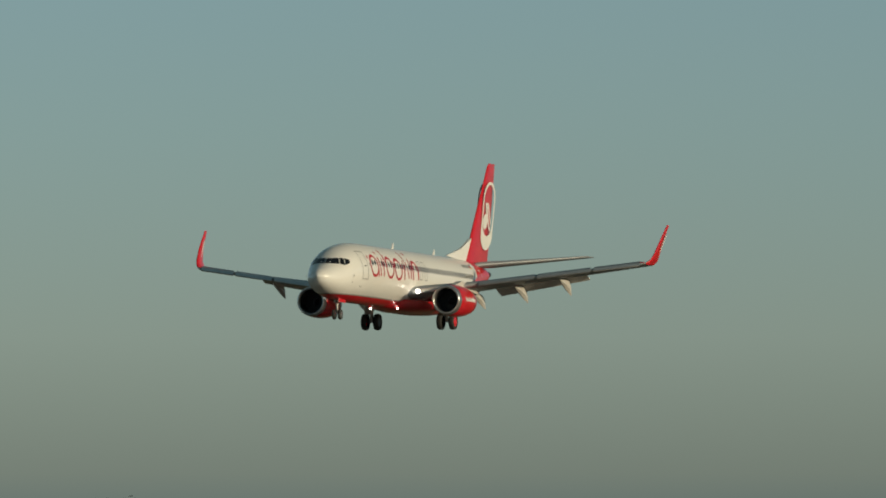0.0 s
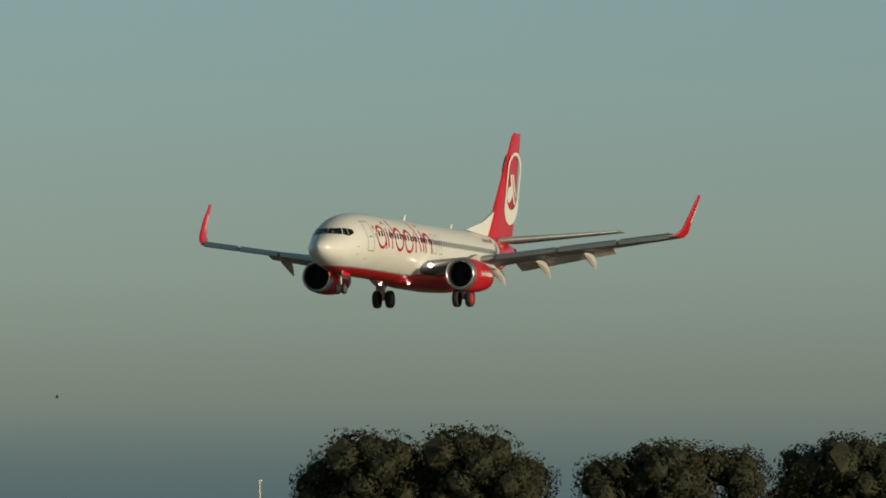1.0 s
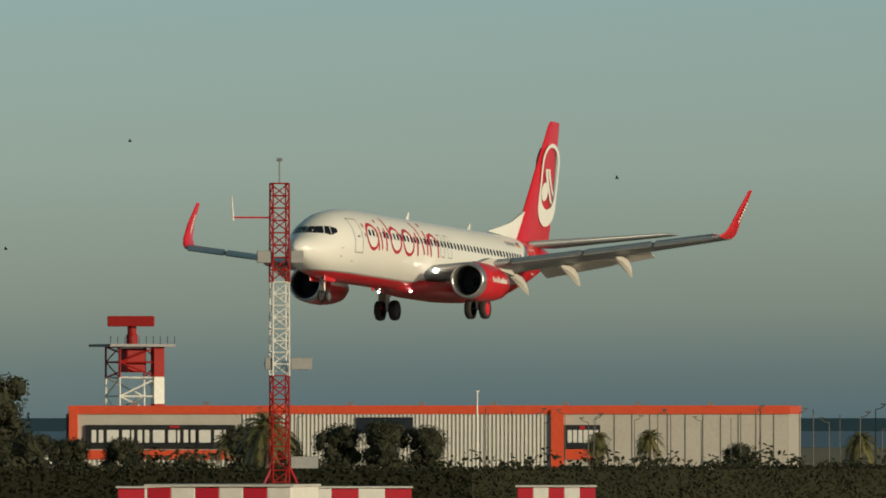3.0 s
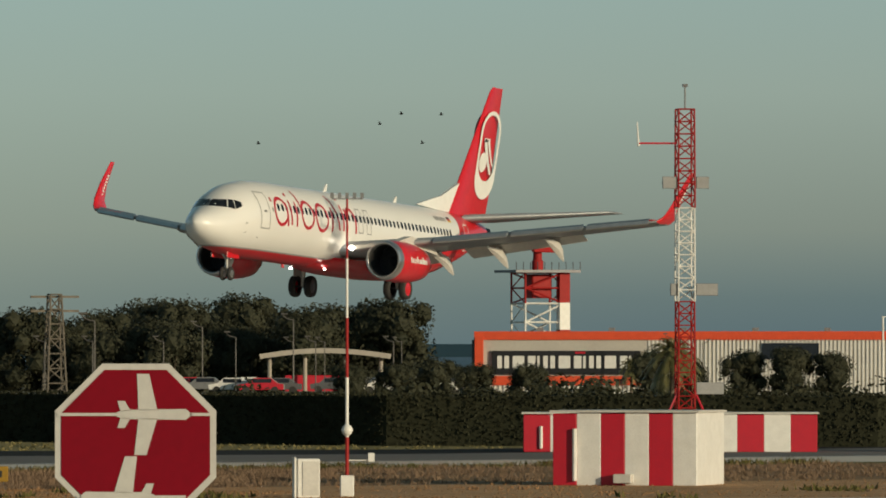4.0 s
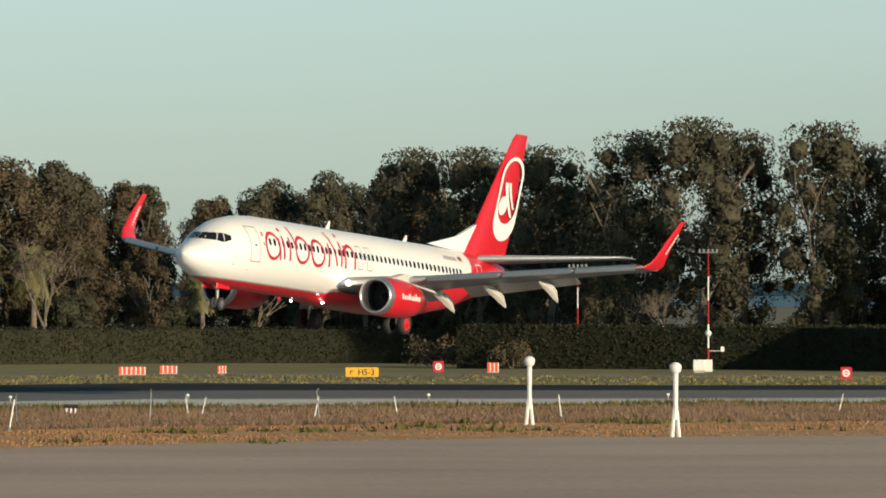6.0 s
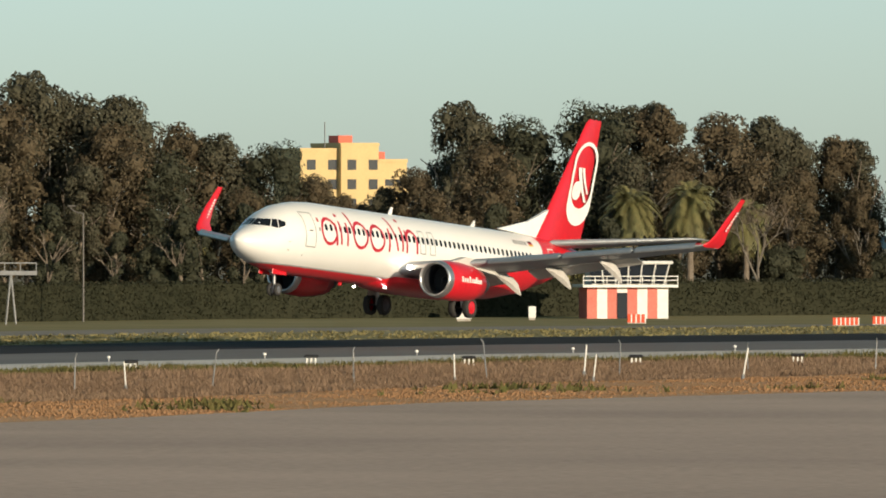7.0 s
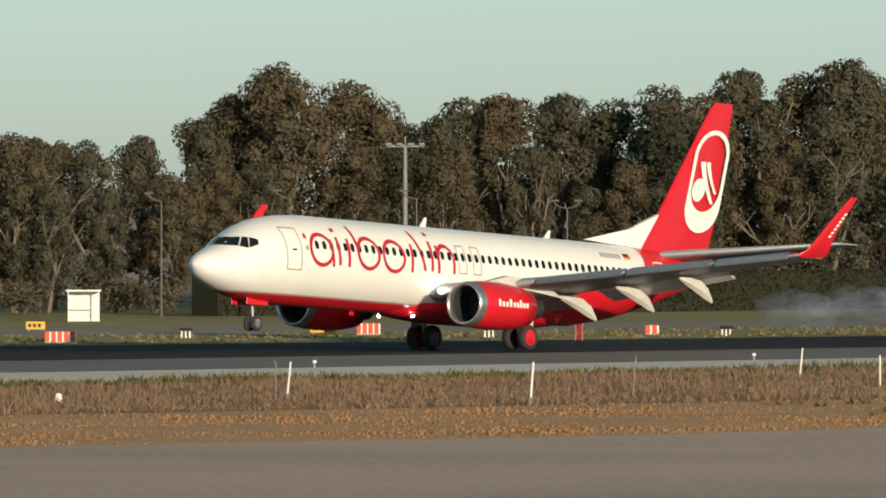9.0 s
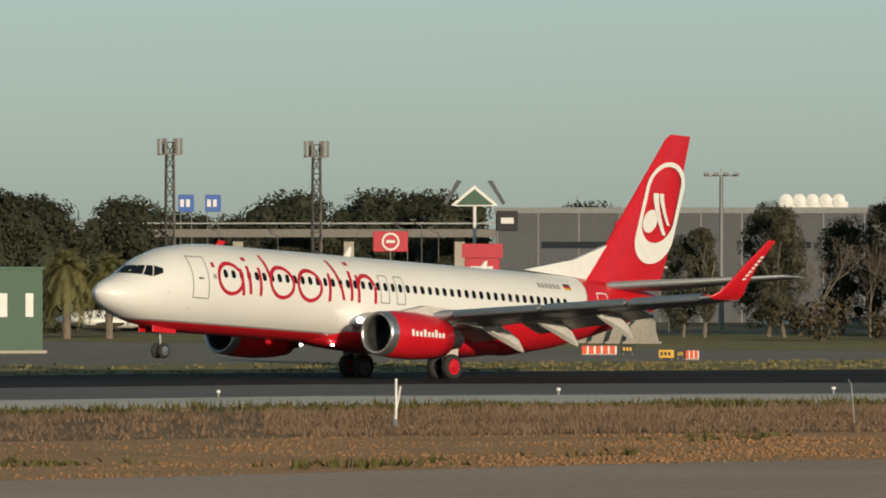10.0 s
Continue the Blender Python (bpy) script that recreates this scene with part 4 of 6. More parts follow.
plant(eb, [(66.3, 730, 1.0), (69.5, 744, .95), (40.8, 768, .95), (44, 771, .9), (49.6, 766, .93), (53, 772, .85), (56.8, 766, .88), (61, 775, .72), (36, 772, .9), (30, 782, .85), (25, 790, .85), (20, 795, .85)], "trees by the end of the hedge", 10)
far_tree = tree("far_tree", "dark dense round tree beyond the field", 95, 9.0, 9, leaf_deep, bark, .08, 20, 6500, .32, True)
belt = []
rng = np.random.default_rng(5)
for k in range(24):
    x = 84 + 1.95 * k + rng.normal(0, 1)
    y = 905 + rng.normal(0, 14) + .5 * k
    belt.append((5 + (x - 5) * 1.22, 49 + (y - 49) * 1.22, rng.uniform(.85, 1.3)))
belt += [(171, 1035, .62), (175, 1036, .5), (180, 1033, .62), (184, 1031, .66), (188, 1030, .6), (124, 885, .5), (128, 889, .55), (132, 892, .5), (136, 890, .5), (120, 884, .5), (151, 1030, .45), (226, 1060, .4)]
belt += [(-345 + 6.5 * k + rng.normal(0, 1), 960 + rng.normal(0, 10), rng.uniform(.75, .95)) for k in range(16)]
belt += [(-362 + 5.5 * k + rng.normal(0, 1), 1035 + rng.normal(0, 10), rng.uniform(1.0, 1.35)) for k in range(13)]
belt += [(-226, 645, 1.0), (-222, 655, .9), (-230, 650, .95)]
belt += [(5.8 - d * math.sin(radians(a)), -19 + d * math.cos(radians(a)), h / 9.0) for a, d, h in ((19.42, 690, 9.6), (19.26, 690, 9.2), (19.12, 694, 8.2), (19.5, 688, 9.8))]
rng = np.random.default_rng(21)
belt += [(22 + 3.6 * k + rng.normal(0, .6), 782 - 1.15 * max(0, k - 4) * 1.6 + rng.normal(0, 2), rng.uniform(.50, .72)) for k in range(8, 15)]
belt += [(at_line(WOOD, f)[0] + rng.normal(0, 1), at_line(WOOD, f)[1] - 2 + rng.normal(0, 2), rng.uniform(.45, .7)) for f in np.linspace(.01, .55, 16)]
plant(far_tree, belt, "distant tree belt", 11)


def bush(name, label, seed, material):
    rng = np.random.default_rng(seed)
    ob = thing(name, label, "bush")
    cs = [(rng.normal(0, .9), rng.normal(0, .9), rng.uniform(.3, 1.5)) for _ in range(9)]
    v, f = leaf_mass(cs, [rng.uniform(.6, 1.0) for _ in cs], 260, .24, rng, 0)
    raw("foliage", v, f, material, ob)
    st = bmesh.new()
    for c in cs[:5]:
        tube(st, (0, 0, -.05), c, .05, .02, 5, False)
    part("stem", st, bark, ob)
    return ob


rng = np.random.default_rng(9)
b1 = [(88 + 190 * rng.random(), 0, rng.uniform(.9, 2.0)) for _ in range(170)]
b1 = [(x, 655 + .55 * (x - 88) + rng.uniform(0, 60), s) for x, _, s in b1]
plant(bush("bush", "dark dense scrub bush on the field", 100, leaf_deep), b1, "scrub towards the sea", 12)
b2 = [(20 + 72 * rng.random(), rng.uniform(735, 770), rng.uniform(.8, 1.3)) for _ in range(46)] + [(60 + 50 * rng.random(), rng.uniform(690, 740), rng.uniform(.8, 1.3)) for _ in range(34)]
for k in range(60):
    x, y = at_line(WOOD, k / 60)
    b2.append((x, y - 8 + rng.normal(0, 2), rng.uniform(.8, 1.3)))
plant(bush("bush", "brown-green scrub bush behind the hedge", 101, leaf_brown), b2, "scrub behind the hedge", 13)


def hedge(line, height, depth, seed, label):
    """A clipped hedge: a dense core with leaf sprays on its faces."""
    rng = np.random.default_rng(seed)
    ob = thing("hedge", label, "hedge")
    core, v, f = bmesh.new(), [], []
    for p, q in zip(line, line[1:]):
        p, q = Vector((*p, 0)), Vector((*q, 0))
        d = (q - p).normalized()
        n = Vector((-d.y, d.x, 0))
        if n.y > 0:
            n = -n
        a = [core.verts.new(c) for c in (p, q, q - n * depth, p - n * depth)]
        b = [core.verts.new(x.co + Vector((0, 0, height - .12))) for x in a]
        for i in range(4):
            core.faces.new((a[i], a[(i + 1) % 4], b[(i + 1) % 4], b[i]))
        core.faces.new(b)
        L = (q - p).length
        for _ in range(int(L * height * 60)):
            t, h = rng.random() * L, rng.random() ** .9 * height
            c = p + d * t + n * rng.uniform(-.05, .16) + Vector((0, 0, h))
            if rng.random() < .2:
                c = p + d * t - n * rng.random() * depth + Vector((0, 0, height + rng.uniform(-.12, .1)))
            s = rng.uniform(.06, .15)
            e = Vector(rng.normal(size=3)).normalized()
            g = e.cross(Vector(rng.normal(size=3))).normalized()
            i = len(v)
            v += [tuple(c - e * s), tuple(c + g * s * .6), tuple(c + e * s), tuple(c - g * s * .6)]
            f.append((i, i + 1, i + 2, i + 3))
    part("core", core, leaf_hedge, ob)
    raw("foliage", v, f, leaf_hedge, ob)
    return ob


hedge([(40, 790), (4, 790), (-24, 766), (-47, 742), (-62, 716)], 2.7, 2.2, 20, "long clipped dark green hedge")
hedge([(-62, 714), (-92, 668), (-114, 622), (-134, 590)], 2.5, 2.2, 21, "clipped dark green hedge before the wood")
hedge([(22, 742), (46, 728), (68, 682), (90, 650), (118, 640), (160, 668)], 3.1, 2.4, 22, "tall clipped dark green hedge beside the runway")


# ---- airfield furniture and buildings ----
def facing(x, y, z=0.0, ex=0.0, ey=0.0, turn=0.0):
    """A pose at (x, y) whose -y side looks towards the viewing ground at (ex, ey)."""
    return pose(x, y, z, 0, 0, math.degrees(math.atan2(-(x - ex), y - ey)) + turn)


def store():
    ob = thing("retail_store", "long low store with orange roof band and pale corrugated walls", "building", facing(226, 1232, 0, 5, 52, -4))
    W, H = 42.8, 7.6
    part("wall", B(-W, W, 0, 40, 0, H - 1.0), cladding, ob)
    part("roof_band", B(-W - .1, W + .1, -.25, 40, H - 1.0, H), orange, ob, "orange roof band")
    part("corner_pillar", B(-W, -W + 1.0, -.5, 0, 0, H - .6), orange, ob)
    part("end_wall", B(-W - .4, -W - .12, 0, 36, 0, H - 1), grey_wall, ob)
    part("pillar", B(14.6, 16.1, -.6, 0, 0, H - .5), orange, ob)
    part("plinth_board", B(-W + 1.0, -22.4, -.3, 0, 1.2, 2.3), orange, ob)
    sign = part("sign_board", B(-W + 2.0, -23.0, -.42, -.05, 2.5, 5.3, bevel=.03), sign_black, ob, "black sign board with white blocks")
    for k in range(9):
        x = -W + 2.7 + 1.83 * k
        for x0, x1 in (((x, x + .55), (x + .85, x + 1.4)), ((x, x + 1.4),), ((x, x + .9), (x + 1.1, x + 1.4)))[k % 3]:
            part("sign_block", B(x0, x1, -.5, -.42, 3.2, 4.7, bevel=.08), sign_white, sign)
    part("sign_mark", B(-W + 12.0, -W + 13.2, -.5, -.42, 4.95, 5.2), sign_red, sign)
    s2 = part("sign_board", B(16.3, 20.4, -.42, -.05, 2.5, 5.3, bevel=.03), sign_black, ob)
    for k in range(6):
        part("sign_block", B(16.55 + .63 * k, 17.05 + .63 * k, -.5, -.42, 3.2, 4.7, bevel=.06), sign_white, s2)
    part("sign_mark", B(18.0, 18.6, -.5, -.42, 4.75, 5.2), sign_red, s2)
    part("plinth_board", B(16.3, 20.4, -.3, 0, 1.2, 2.4), orange, ob)
    part("glass_front", B(-8.6, -1.8, -.3, .0, 4.3, 6.2), dark_glass, ob)
    rib = B(-.09, .09, -.14, 0, .2, H - 1.05)
    first = part("wall_rib", rib, sign_white, ob)
    first.location.x = -22.0
    for k in range(1, 76):
        x = -22.0 + .48 * k
        if x < 14.3:
            o = new("wall_rib", first.data)
            o.parent, o.location = ob, (x, 0, 0)
    for k in range(34):
        o = new("wall_rib", first.data)
        o.parent, o.location, o.scale = ob, (-W + 1.3 + .55 * k, 0, 0), (1, 1, .2)
    for k in range(10):
        part("panel_joint", B(22.0 + 2.1 * k, 22.12 + 2.1 * k, -.03, 0, .2, H - 1.05), grey_wall, ob)
    for k in range(9):
        part("roof_vent", B(-36 + 8.6 * k, -35.3 + 8.6 * k, 6, 7, H, H + .45), steel, ob)


def lattice(bm, w0, w1, z0, z1, bays, r, x=0.0, y=0.0):
    for k in range(bays):
        za, zb = z0 + (z1 - z0) * k / bays, z0 + (z1 - z0) * (k + 1) / bays
        wa, wb = w0 + (w1 - w0) * k / bays, w0 + (w1 - w0) * (k + 1) / bays
        ca = [(x + sx * wa, y + sy * wa, za) for sx, sy in ((-1, -1), (1, -1), (1, 1), (-1, 1))]
        cb = [(x + sx * wb, y + sy * wb, zb) for sx, sy in ((-1, -1), (1, -1), (1, 1), (-1, 1))]
        for i in range(4):
            j = (i + 1) % 4
            tube(bm, ca[i], cb[i], r, n=5, caps=False)
            tube(bm, cb[i], cb[j], r * .7, n=4, caps=False)
            tube(bm, ca[i] if k % 2 else ca[j], cb[j] if k % 2 else cb[i], r * .7, n=4, caps=False)
    return bm


def radar_tower():
    ob = thing("radar_tower", "red and white steel radar tower with a turning antenna drum", "tower", facing(214.4, 1385, 0, 5, 52, 20) @ Matrix.Diagonal((.85, .85, 1, 1)))
    for k, (z0, z1) in enumerate(((0, 6.5), (6.5, 11.5), (11.5, 15.6))):
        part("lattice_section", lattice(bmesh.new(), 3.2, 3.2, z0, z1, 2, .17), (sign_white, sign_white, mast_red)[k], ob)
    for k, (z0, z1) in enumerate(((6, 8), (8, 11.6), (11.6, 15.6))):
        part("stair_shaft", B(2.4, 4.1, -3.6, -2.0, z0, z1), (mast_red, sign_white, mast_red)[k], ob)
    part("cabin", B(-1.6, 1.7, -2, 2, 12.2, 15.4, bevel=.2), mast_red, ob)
    part("platform", B(-5.4, 5.4, -5, 5, 15.6, 15.95), dark_metal, ob)
    for k in range(10):
        part("rail_post", T((-5.3 + 1.18 * k, -4.9, 15.9), (-5.3 + 1.18 * k, -4.9, 17.0), .07, n=5), dark_metal, ob)
    drum = part("drum", lathe([(15.9, .9), (17.2, .9), (17.3, .7), (18.3, .7), (18.4, .95), (19.6, .95), (19.7, 0)], 20, "z"), mast_red, ob, "orange antenna drum")
    part("antenna", B(-3.7, 3.7, -1.5, -1.1, 18.3, 19.7, bevel=.1), mast_red, drum, "flat orange radar antenna")
    return drum.children[0]


def lattice_mast():
    ob = thing("lattice_mast", "red and white lattice mast with antenna panels", "mast", facing(90.1, 545, 0, 5, 52, 12))
    z = [0, 8.2, 12.85, 17.75]
    for k in range(3):
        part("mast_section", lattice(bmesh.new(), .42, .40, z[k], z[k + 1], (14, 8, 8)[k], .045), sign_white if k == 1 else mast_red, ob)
    for sx in (-1, 1):
        part("stay_leg", T((sx * .95, -.3, 2.6), (sx * .35, -.3, 3.9), .06, n=5), sign_red, ob)
    part("tip_pole", T((0, 0, 17.75), (0, 0, 18.95), .04, n=6), steel, ob)
    part("tip_antenna", B(-.12, .12, -.1, .1, 18.85, 19.0), dark_metal, ob)
    arm = part("side_arm", T((-.4, 0, 16.05), (-2.35, 0, 16.05), .05, n=6), sign_red, ob)
    part("whip", T((-2.35, 0, 15.9), (-2.42, 0, 17.1), .06, .03, 6), sign_white, arm)
    for x0, x1, zz in ((-1.2, -.45, 14.1), (.5, 1.15, 14.1), (-.8, -.4, 8.8), (.5, 1.6, 8.8), (.5, 1.9, 3.9)):
        part("antenna_panel", B(x0, x1, -.35, -.25, zz - .3, zz + .3, bevel=.02), steel, ob)
        part("panel_rod", T((x0, -.1, zz), (x1, -.1, zz), .03, n=5), steel, ob)


def striped_cabin(x, y, width, height, depth, count, turn=0.0, label="low equipment cabin with broad red and white stripes"):
    ob = thing("equipment_cabin", label, "cabin", facing(x, y, 0, 5, 52, turn))
    w = width / count
    for k in range(count):
        part("striped_panel", B(-width / 2 + k * w, -width / 2 + (k + 1) * w, 0, depth, 0, height - (.0 if k % 2 else .05), bevel=.03), sign_red if k % 2 == 0 else sign_white, ob)
    part("roof_slab", B(-width / 2 - .1, width / 2 + .1, -.15, depth + .1, height, height + .09), pale_grey, ob)
    part("drain_pipe", T((-width / 2 + 1.0, -.1, .2), (-width / 2 + 1.0, -.1, height - .7), .1, n=8), sign_white, ob)
    part("wall_unit", B(-.4, .4, -.5, -.02, .1, .5, bevel=.03), pale_grey, ob)
    return ob


def wind_mast(x, y, h, label, ex=5, ey=52, base=True):
    ob = thing("wind_mast", label, "mast", facing(x, y, 0, ex, ey))
    n = 5
    for k in range(n):
        part("pole_section", T((0, 0, h * k / n), (0, 0, h * (k + 1) / n), .075 - .008 * k, n=8), mast_red if k % 2 == 0 else sign_white, ob)
    part("crossarm", B(-.62, .62, -.03, .03, h - .02, h + .03), steel, ob)
    for sx in (-.6, -.3, 0, .3, .6):
        part("sensor", B(sx - .07, sx + .07, -.06, .06, h + .03, h + .25), steel, ob)
    if base:
        part("base_box", B(-.28, .28, -.2, .2, 0, .85, bevel=.04), sign_white, ob)
        part("float_ball", lathe([(2.4, .02), (2.5, .17), (2.66, .24), (2.82, .17), (2.92, .02)], 16, "z"), sign_white, ob, smooth=True)
        part("side_box", B(.85, 1.1, -.1, .1, 1.4, 1.75), sign_white, ob)
        part("side_arm", T((0, 0, 1.45), (.9, 0, 1.45), .03, n=6), sign_white, ob)
    return ob


def stop_sign():
    ob = thing("stop_sign", "red octagonal sign with two white aircraft shapes on a tall post", "sign", facing(13.57, 123.3, 0, 4.9, 48.7))
    bm = bmesh.new()
    R, zc = .645, 5.36

    def octo(r, y):
        return [bm.verts.new((r * math.cos(a) * 1.0, y, zc + r * math.sin(a))) for a in (radians(22.5 + 45 * k) for k in range(8))]

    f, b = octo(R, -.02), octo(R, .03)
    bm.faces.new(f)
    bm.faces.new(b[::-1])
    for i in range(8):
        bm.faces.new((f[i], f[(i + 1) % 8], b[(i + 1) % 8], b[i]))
    plate = part("plate", bm, shaded_white, ob, "white-rimmed octagonal plate")
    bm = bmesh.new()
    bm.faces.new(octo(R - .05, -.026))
    part("red_face", bm, shaded_red, plate)

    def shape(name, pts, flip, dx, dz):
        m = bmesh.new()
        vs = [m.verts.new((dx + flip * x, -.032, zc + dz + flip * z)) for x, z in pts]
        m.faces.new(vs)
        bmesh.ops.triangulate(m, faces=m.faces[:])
        part(name, m, shaded_white, plate)

    for flip, dx, dz in ((1, .10, .22), (-1, -.10, -.39)):
        shape("aircraft_body", [(-.17, .035), (.27, .04), (.32, 0), (.27, -.04), (-.17, -.035), (-.24, -.018), (-.24, .018)], flip, dx, dz)
        shape("aircraft_wing", [(-.08, .03), (.06, .03), (.0, .30), (-.09, .30)], flip, dx, dz)
        shape("aircraft_wing", [(-.08, -.03), (.06, -.03), (-.02, -.30), (-.11, -.30)], flip, dx, dz)
        shape("aircraft_tail", [(-.21, .018), (-.14, .03), (-.18, .10), (-.235, .10)], flip, dx, dz)
        shape("aircraft_tail", [(-.21, -.018), (-.14, -.03), (-.18, -.10), (-.235, -.10)], flip, dx, dz)
        shape("sign_line", [(-.68 if flip > 0 else -.47, -.011), (-.24, -.011), (-.24, .011), (-.68 if flip > 0 else -.47, .011)], flip, dx, dz)
        shape("sign_line", [(.3, -.011), (.46 if flip > 0 else .335, -.011), (.46 if flip > 0 else .335, .011), (.3, .011)], flip, dx, dz)
    part("post", T((0, .09, 0), (0, .09, 5.7), .05, n=10), steel, ob)
    part("lower_board", B(-.5, .7, .0, .03, 3.9, 4.66, bevel=.01), sign_blue, ob, "blue board below the octagon")


def post_light(x, y, ex, ey):
    ob = thing("runway_post", "white tapered post with a round head", "post", facing(x, y, 0, ex, ey))
    part("column", T((0, 0, .7), (0, 0, 2.6), .09, .11, 10), sign_white, ob)
    part("head", lathe([(2.5, .1), (2.62, .22), (2.85, .24), (2.95, .12), (2.97, 0)], 14, "z"), sign_white, ob, smooth=True)
    for s in (-1, 1):
        part("strut", T((s * .14, 0, 0), (s * .04, 0, 1.2), .09, .07, n=6), sign_white, ob)


def lamp_mast(x, y, h, label, heads=4, ex=0, ey=0, box_base=True, group="apron lamp masts"):
    ob = thing("lamp_mast", label, "street lamp", facing(x, y, 0, ex, ey), group)
    part("pole", T((0, 0, 0), (0, 0, h), .2, .13, 10), steel, ob)
    part("crossbar", B(-1.2, 1.2, -.08, .08, h - .08, h + .06), steel, ob)
    for k in range(heads):
        px = -1.05 + 2.1 * k / (heads - 1)
        part("lamp_head", B(px - .2, px + .2, -.35, .2, h + .02, h + .2, bevel=.04), steel, ob)
    part("top_spike", T((0, 0, h), (0, 0, h + .6), .04, n=5), steel, ob)
    if box_base:
        part("foot", B(-.5, .5, -.4, .4, 0, 1.1, bevel=.04), concrete, ob)


def street_lamp(double=False):
    ob = thing("street_lamp", "slim grey street lamp with a curved arm", "street lamp", None, "street lamps")
    part("pole", T((0, 0, 0), (0, 0, 7.0), .07, .045, 8), mast_steel, ob)
    for s in ((-1, 1) if double else (-1,)):
        a = bmesh.new()
        pts = [(s * .9 * math.sin(t * 1.4), 0, 7.0 + .55 * (1 - math.cos(t * 1.5))) for t in np.linspace(0, 1, 5)]
        for p, q in zip(pts, pts[1:]):
            tube(a, p, q, .05, n=6)
        part("arm", a, mast_steel, ob)
        part("lamp_head", B(s * .75 - .28, s * .75 + .28, -.1, .1, 7.42, 7.54, bevel=.03), mast_steel, ob)
    return ob


def place_all(ob, spots):
    for k, (m) in enumerate(spots):
        if k == 0:
            ob.matrix_basis = m
        else:
            copy_thing(ob, m @ Matrix.Diagonal((*(1 / v for v in ob.scale), 1)))


def sc(k):
    return Matrix.Scale(k, 4)


store()
antenna = radar_tower()
lattice_mast()
striped_cabin(76.3, 480, 6.4, 3.15, 5.0, 6, -14)
striped_cabin(101.1, 614, 16.6, 2.15, 4.0, 11, 0, "long low equipment cabin with red and white stripes")
striped_cabin(117.5, 612, 4.4, 2.2, 4.0, 5, 0, "small equipment cabin with red and white stripes")
wind_mast(60.2, 450.7, 11.9, "slender red and white wind mast with sensors on a crossarm")
wind_mast(38.5, 713, 8.2, "slender red and white mast beside a white box")
wind_mast(30.8, 745, 7.2, "slender red and white mast beyond the runway", 0, 0)
stop_sign()
post_light(21.6, 418, 4.6, 45.6)
post_light(17.0, 452, 0, 0)
cab = thing("control_cabinet", "white metal control cabinet on the grass", "cabinet", facing(58.3, 448, 0, 5, 52, 8))
part("body", B(-.5, .4, -.3, .3, 0, 1.55, bevel=.03), sign_white, cab)
part("door", B(-.3, .36, -.34, -.3, .1, 1.45, bevel=.01), pale_grey, cab)
part("side_plate", B(-.62, -.54, -.3, .3, 0, 1.6), sign_white, cab)

# seaward parking ground: lamp posts, masts, marker
sl = street_lamp()
rng = np.random.default_rng(31)
spots = []
for k in range(44):
    a = radians(9.6 + 4.6 * rng.random())
    d = rng.uniform(900, 1250)
    spots.append(facing(5 + d * math.sin(a), 52 + d * math.cos(a), 0, 5, 52, rng.choice((0, 180, 90))) @ sc(rng.uniform(.8, 1.0)))
for k in range(16):
    a = radians(12.6 + 2.4 * rng.random())
    spots.append(facing(5 + 840 * math.sin(a), 52 + 840 * math.cos(a), 0, 5, 52, rng.choice((0, 180))) @ sc(rng.uniform(.7, .95)))
for t in ((83.4, 747.5, 1.1), (76, 800, .8), (92, 860, .9), (97, 870, .9), (104, 880, .9), (110, 880, .95), (118, 890, .9), (126, 900, .9), (122, 1000, 1.1), (132, 1010, 1.2), (128, 980, .9), (135, 1010, .9), (141, 1000, .9)):
    spots.append(facing(t[0], t[1], 0, 5, 52) @ sc(t[2]))
for x, y, k in ((-76.4, 716, 1.05), (-55.1, 718, 1.1), (-136.3, 585, .98), (-128.7, 586, 1.0), (-121.5, 588, 1.0), (-205, 668, 1.0), (-178, 640, .95), (-150, 590, .95), (-168, 600, .9)):
    spots.append(facing(x, y) @ sc(k))
for k in range(24):
    x = -352 + 7.6 * k + rng.normal(0, 1.5)
    spots.append(facing(x, 890 + rng.normal(0, 14) - (x + 352) * .1) @ sc(rng.uniform(.9, 1.15)))
place_all(sl, spots)
place_all(street_lamp(True), [facing(-112.7, 589.4) @ sc(.92), facing(-76.5, 606) @ sc(.9), facing(-93, 600) @ sc(.9)])
for x, y, h in ((193.9, 1034, 8.7), (258, 1045, 9.3)):
    ob = thing("flagpole", "plain tall white pole", "pole", pose(x, y, 0))
    part("pole", T((0, 0, 0), (0, 0, h), .16, .08, 8), sign_white, ob)
    part("finial", B(-.1, .25, -.08, .08, h, h + .12), sign_white, ob)
mk = thing("marker_post", "thick red marker post with a lamp", "post", pose(143.7, 636, 0))
for k in range(4):
    part("band", T((0, 0, 1.2 * k), (0, 0, 1.2 * k + 1.2), .16 - .02 * k, n=8), sign_red if k != 2 else sign_white, mk)
part("lamp", T((0, 0, 4.8), (0, 0, 5.0), .16, n=8), sign_red, mk)


def pylon(x, y, h):
    ob = thing("power_pylon", "pale lattice power pylon", "pylon", facing(x, y, 0, 5, 52, 15))
    part("tower", lattice(bmesh.new(), .95, .5, 0, h, 8, .09), pale_bark, ob)
    for z in (h * .86, h * .98):
        part("crossarm", B(-2.2, 2.2, -.12, .12, z - .1, z + .1), pale_bark, ob)


pylon(101.8, 943, 10.5)
can = thing("station_canopy", "pale curved canopy on columns", "canopy", facing(139.4, 1042, 0, 5, 52))
bm = bmesh.new()
rows = [[bm.verts.new((x, y, 4.6 + 1.1 * math.cos(x / 7.5 * 1.25))) for x in np.linspace(-6.5, 6.5, 12)] for y in (-2, 3)]
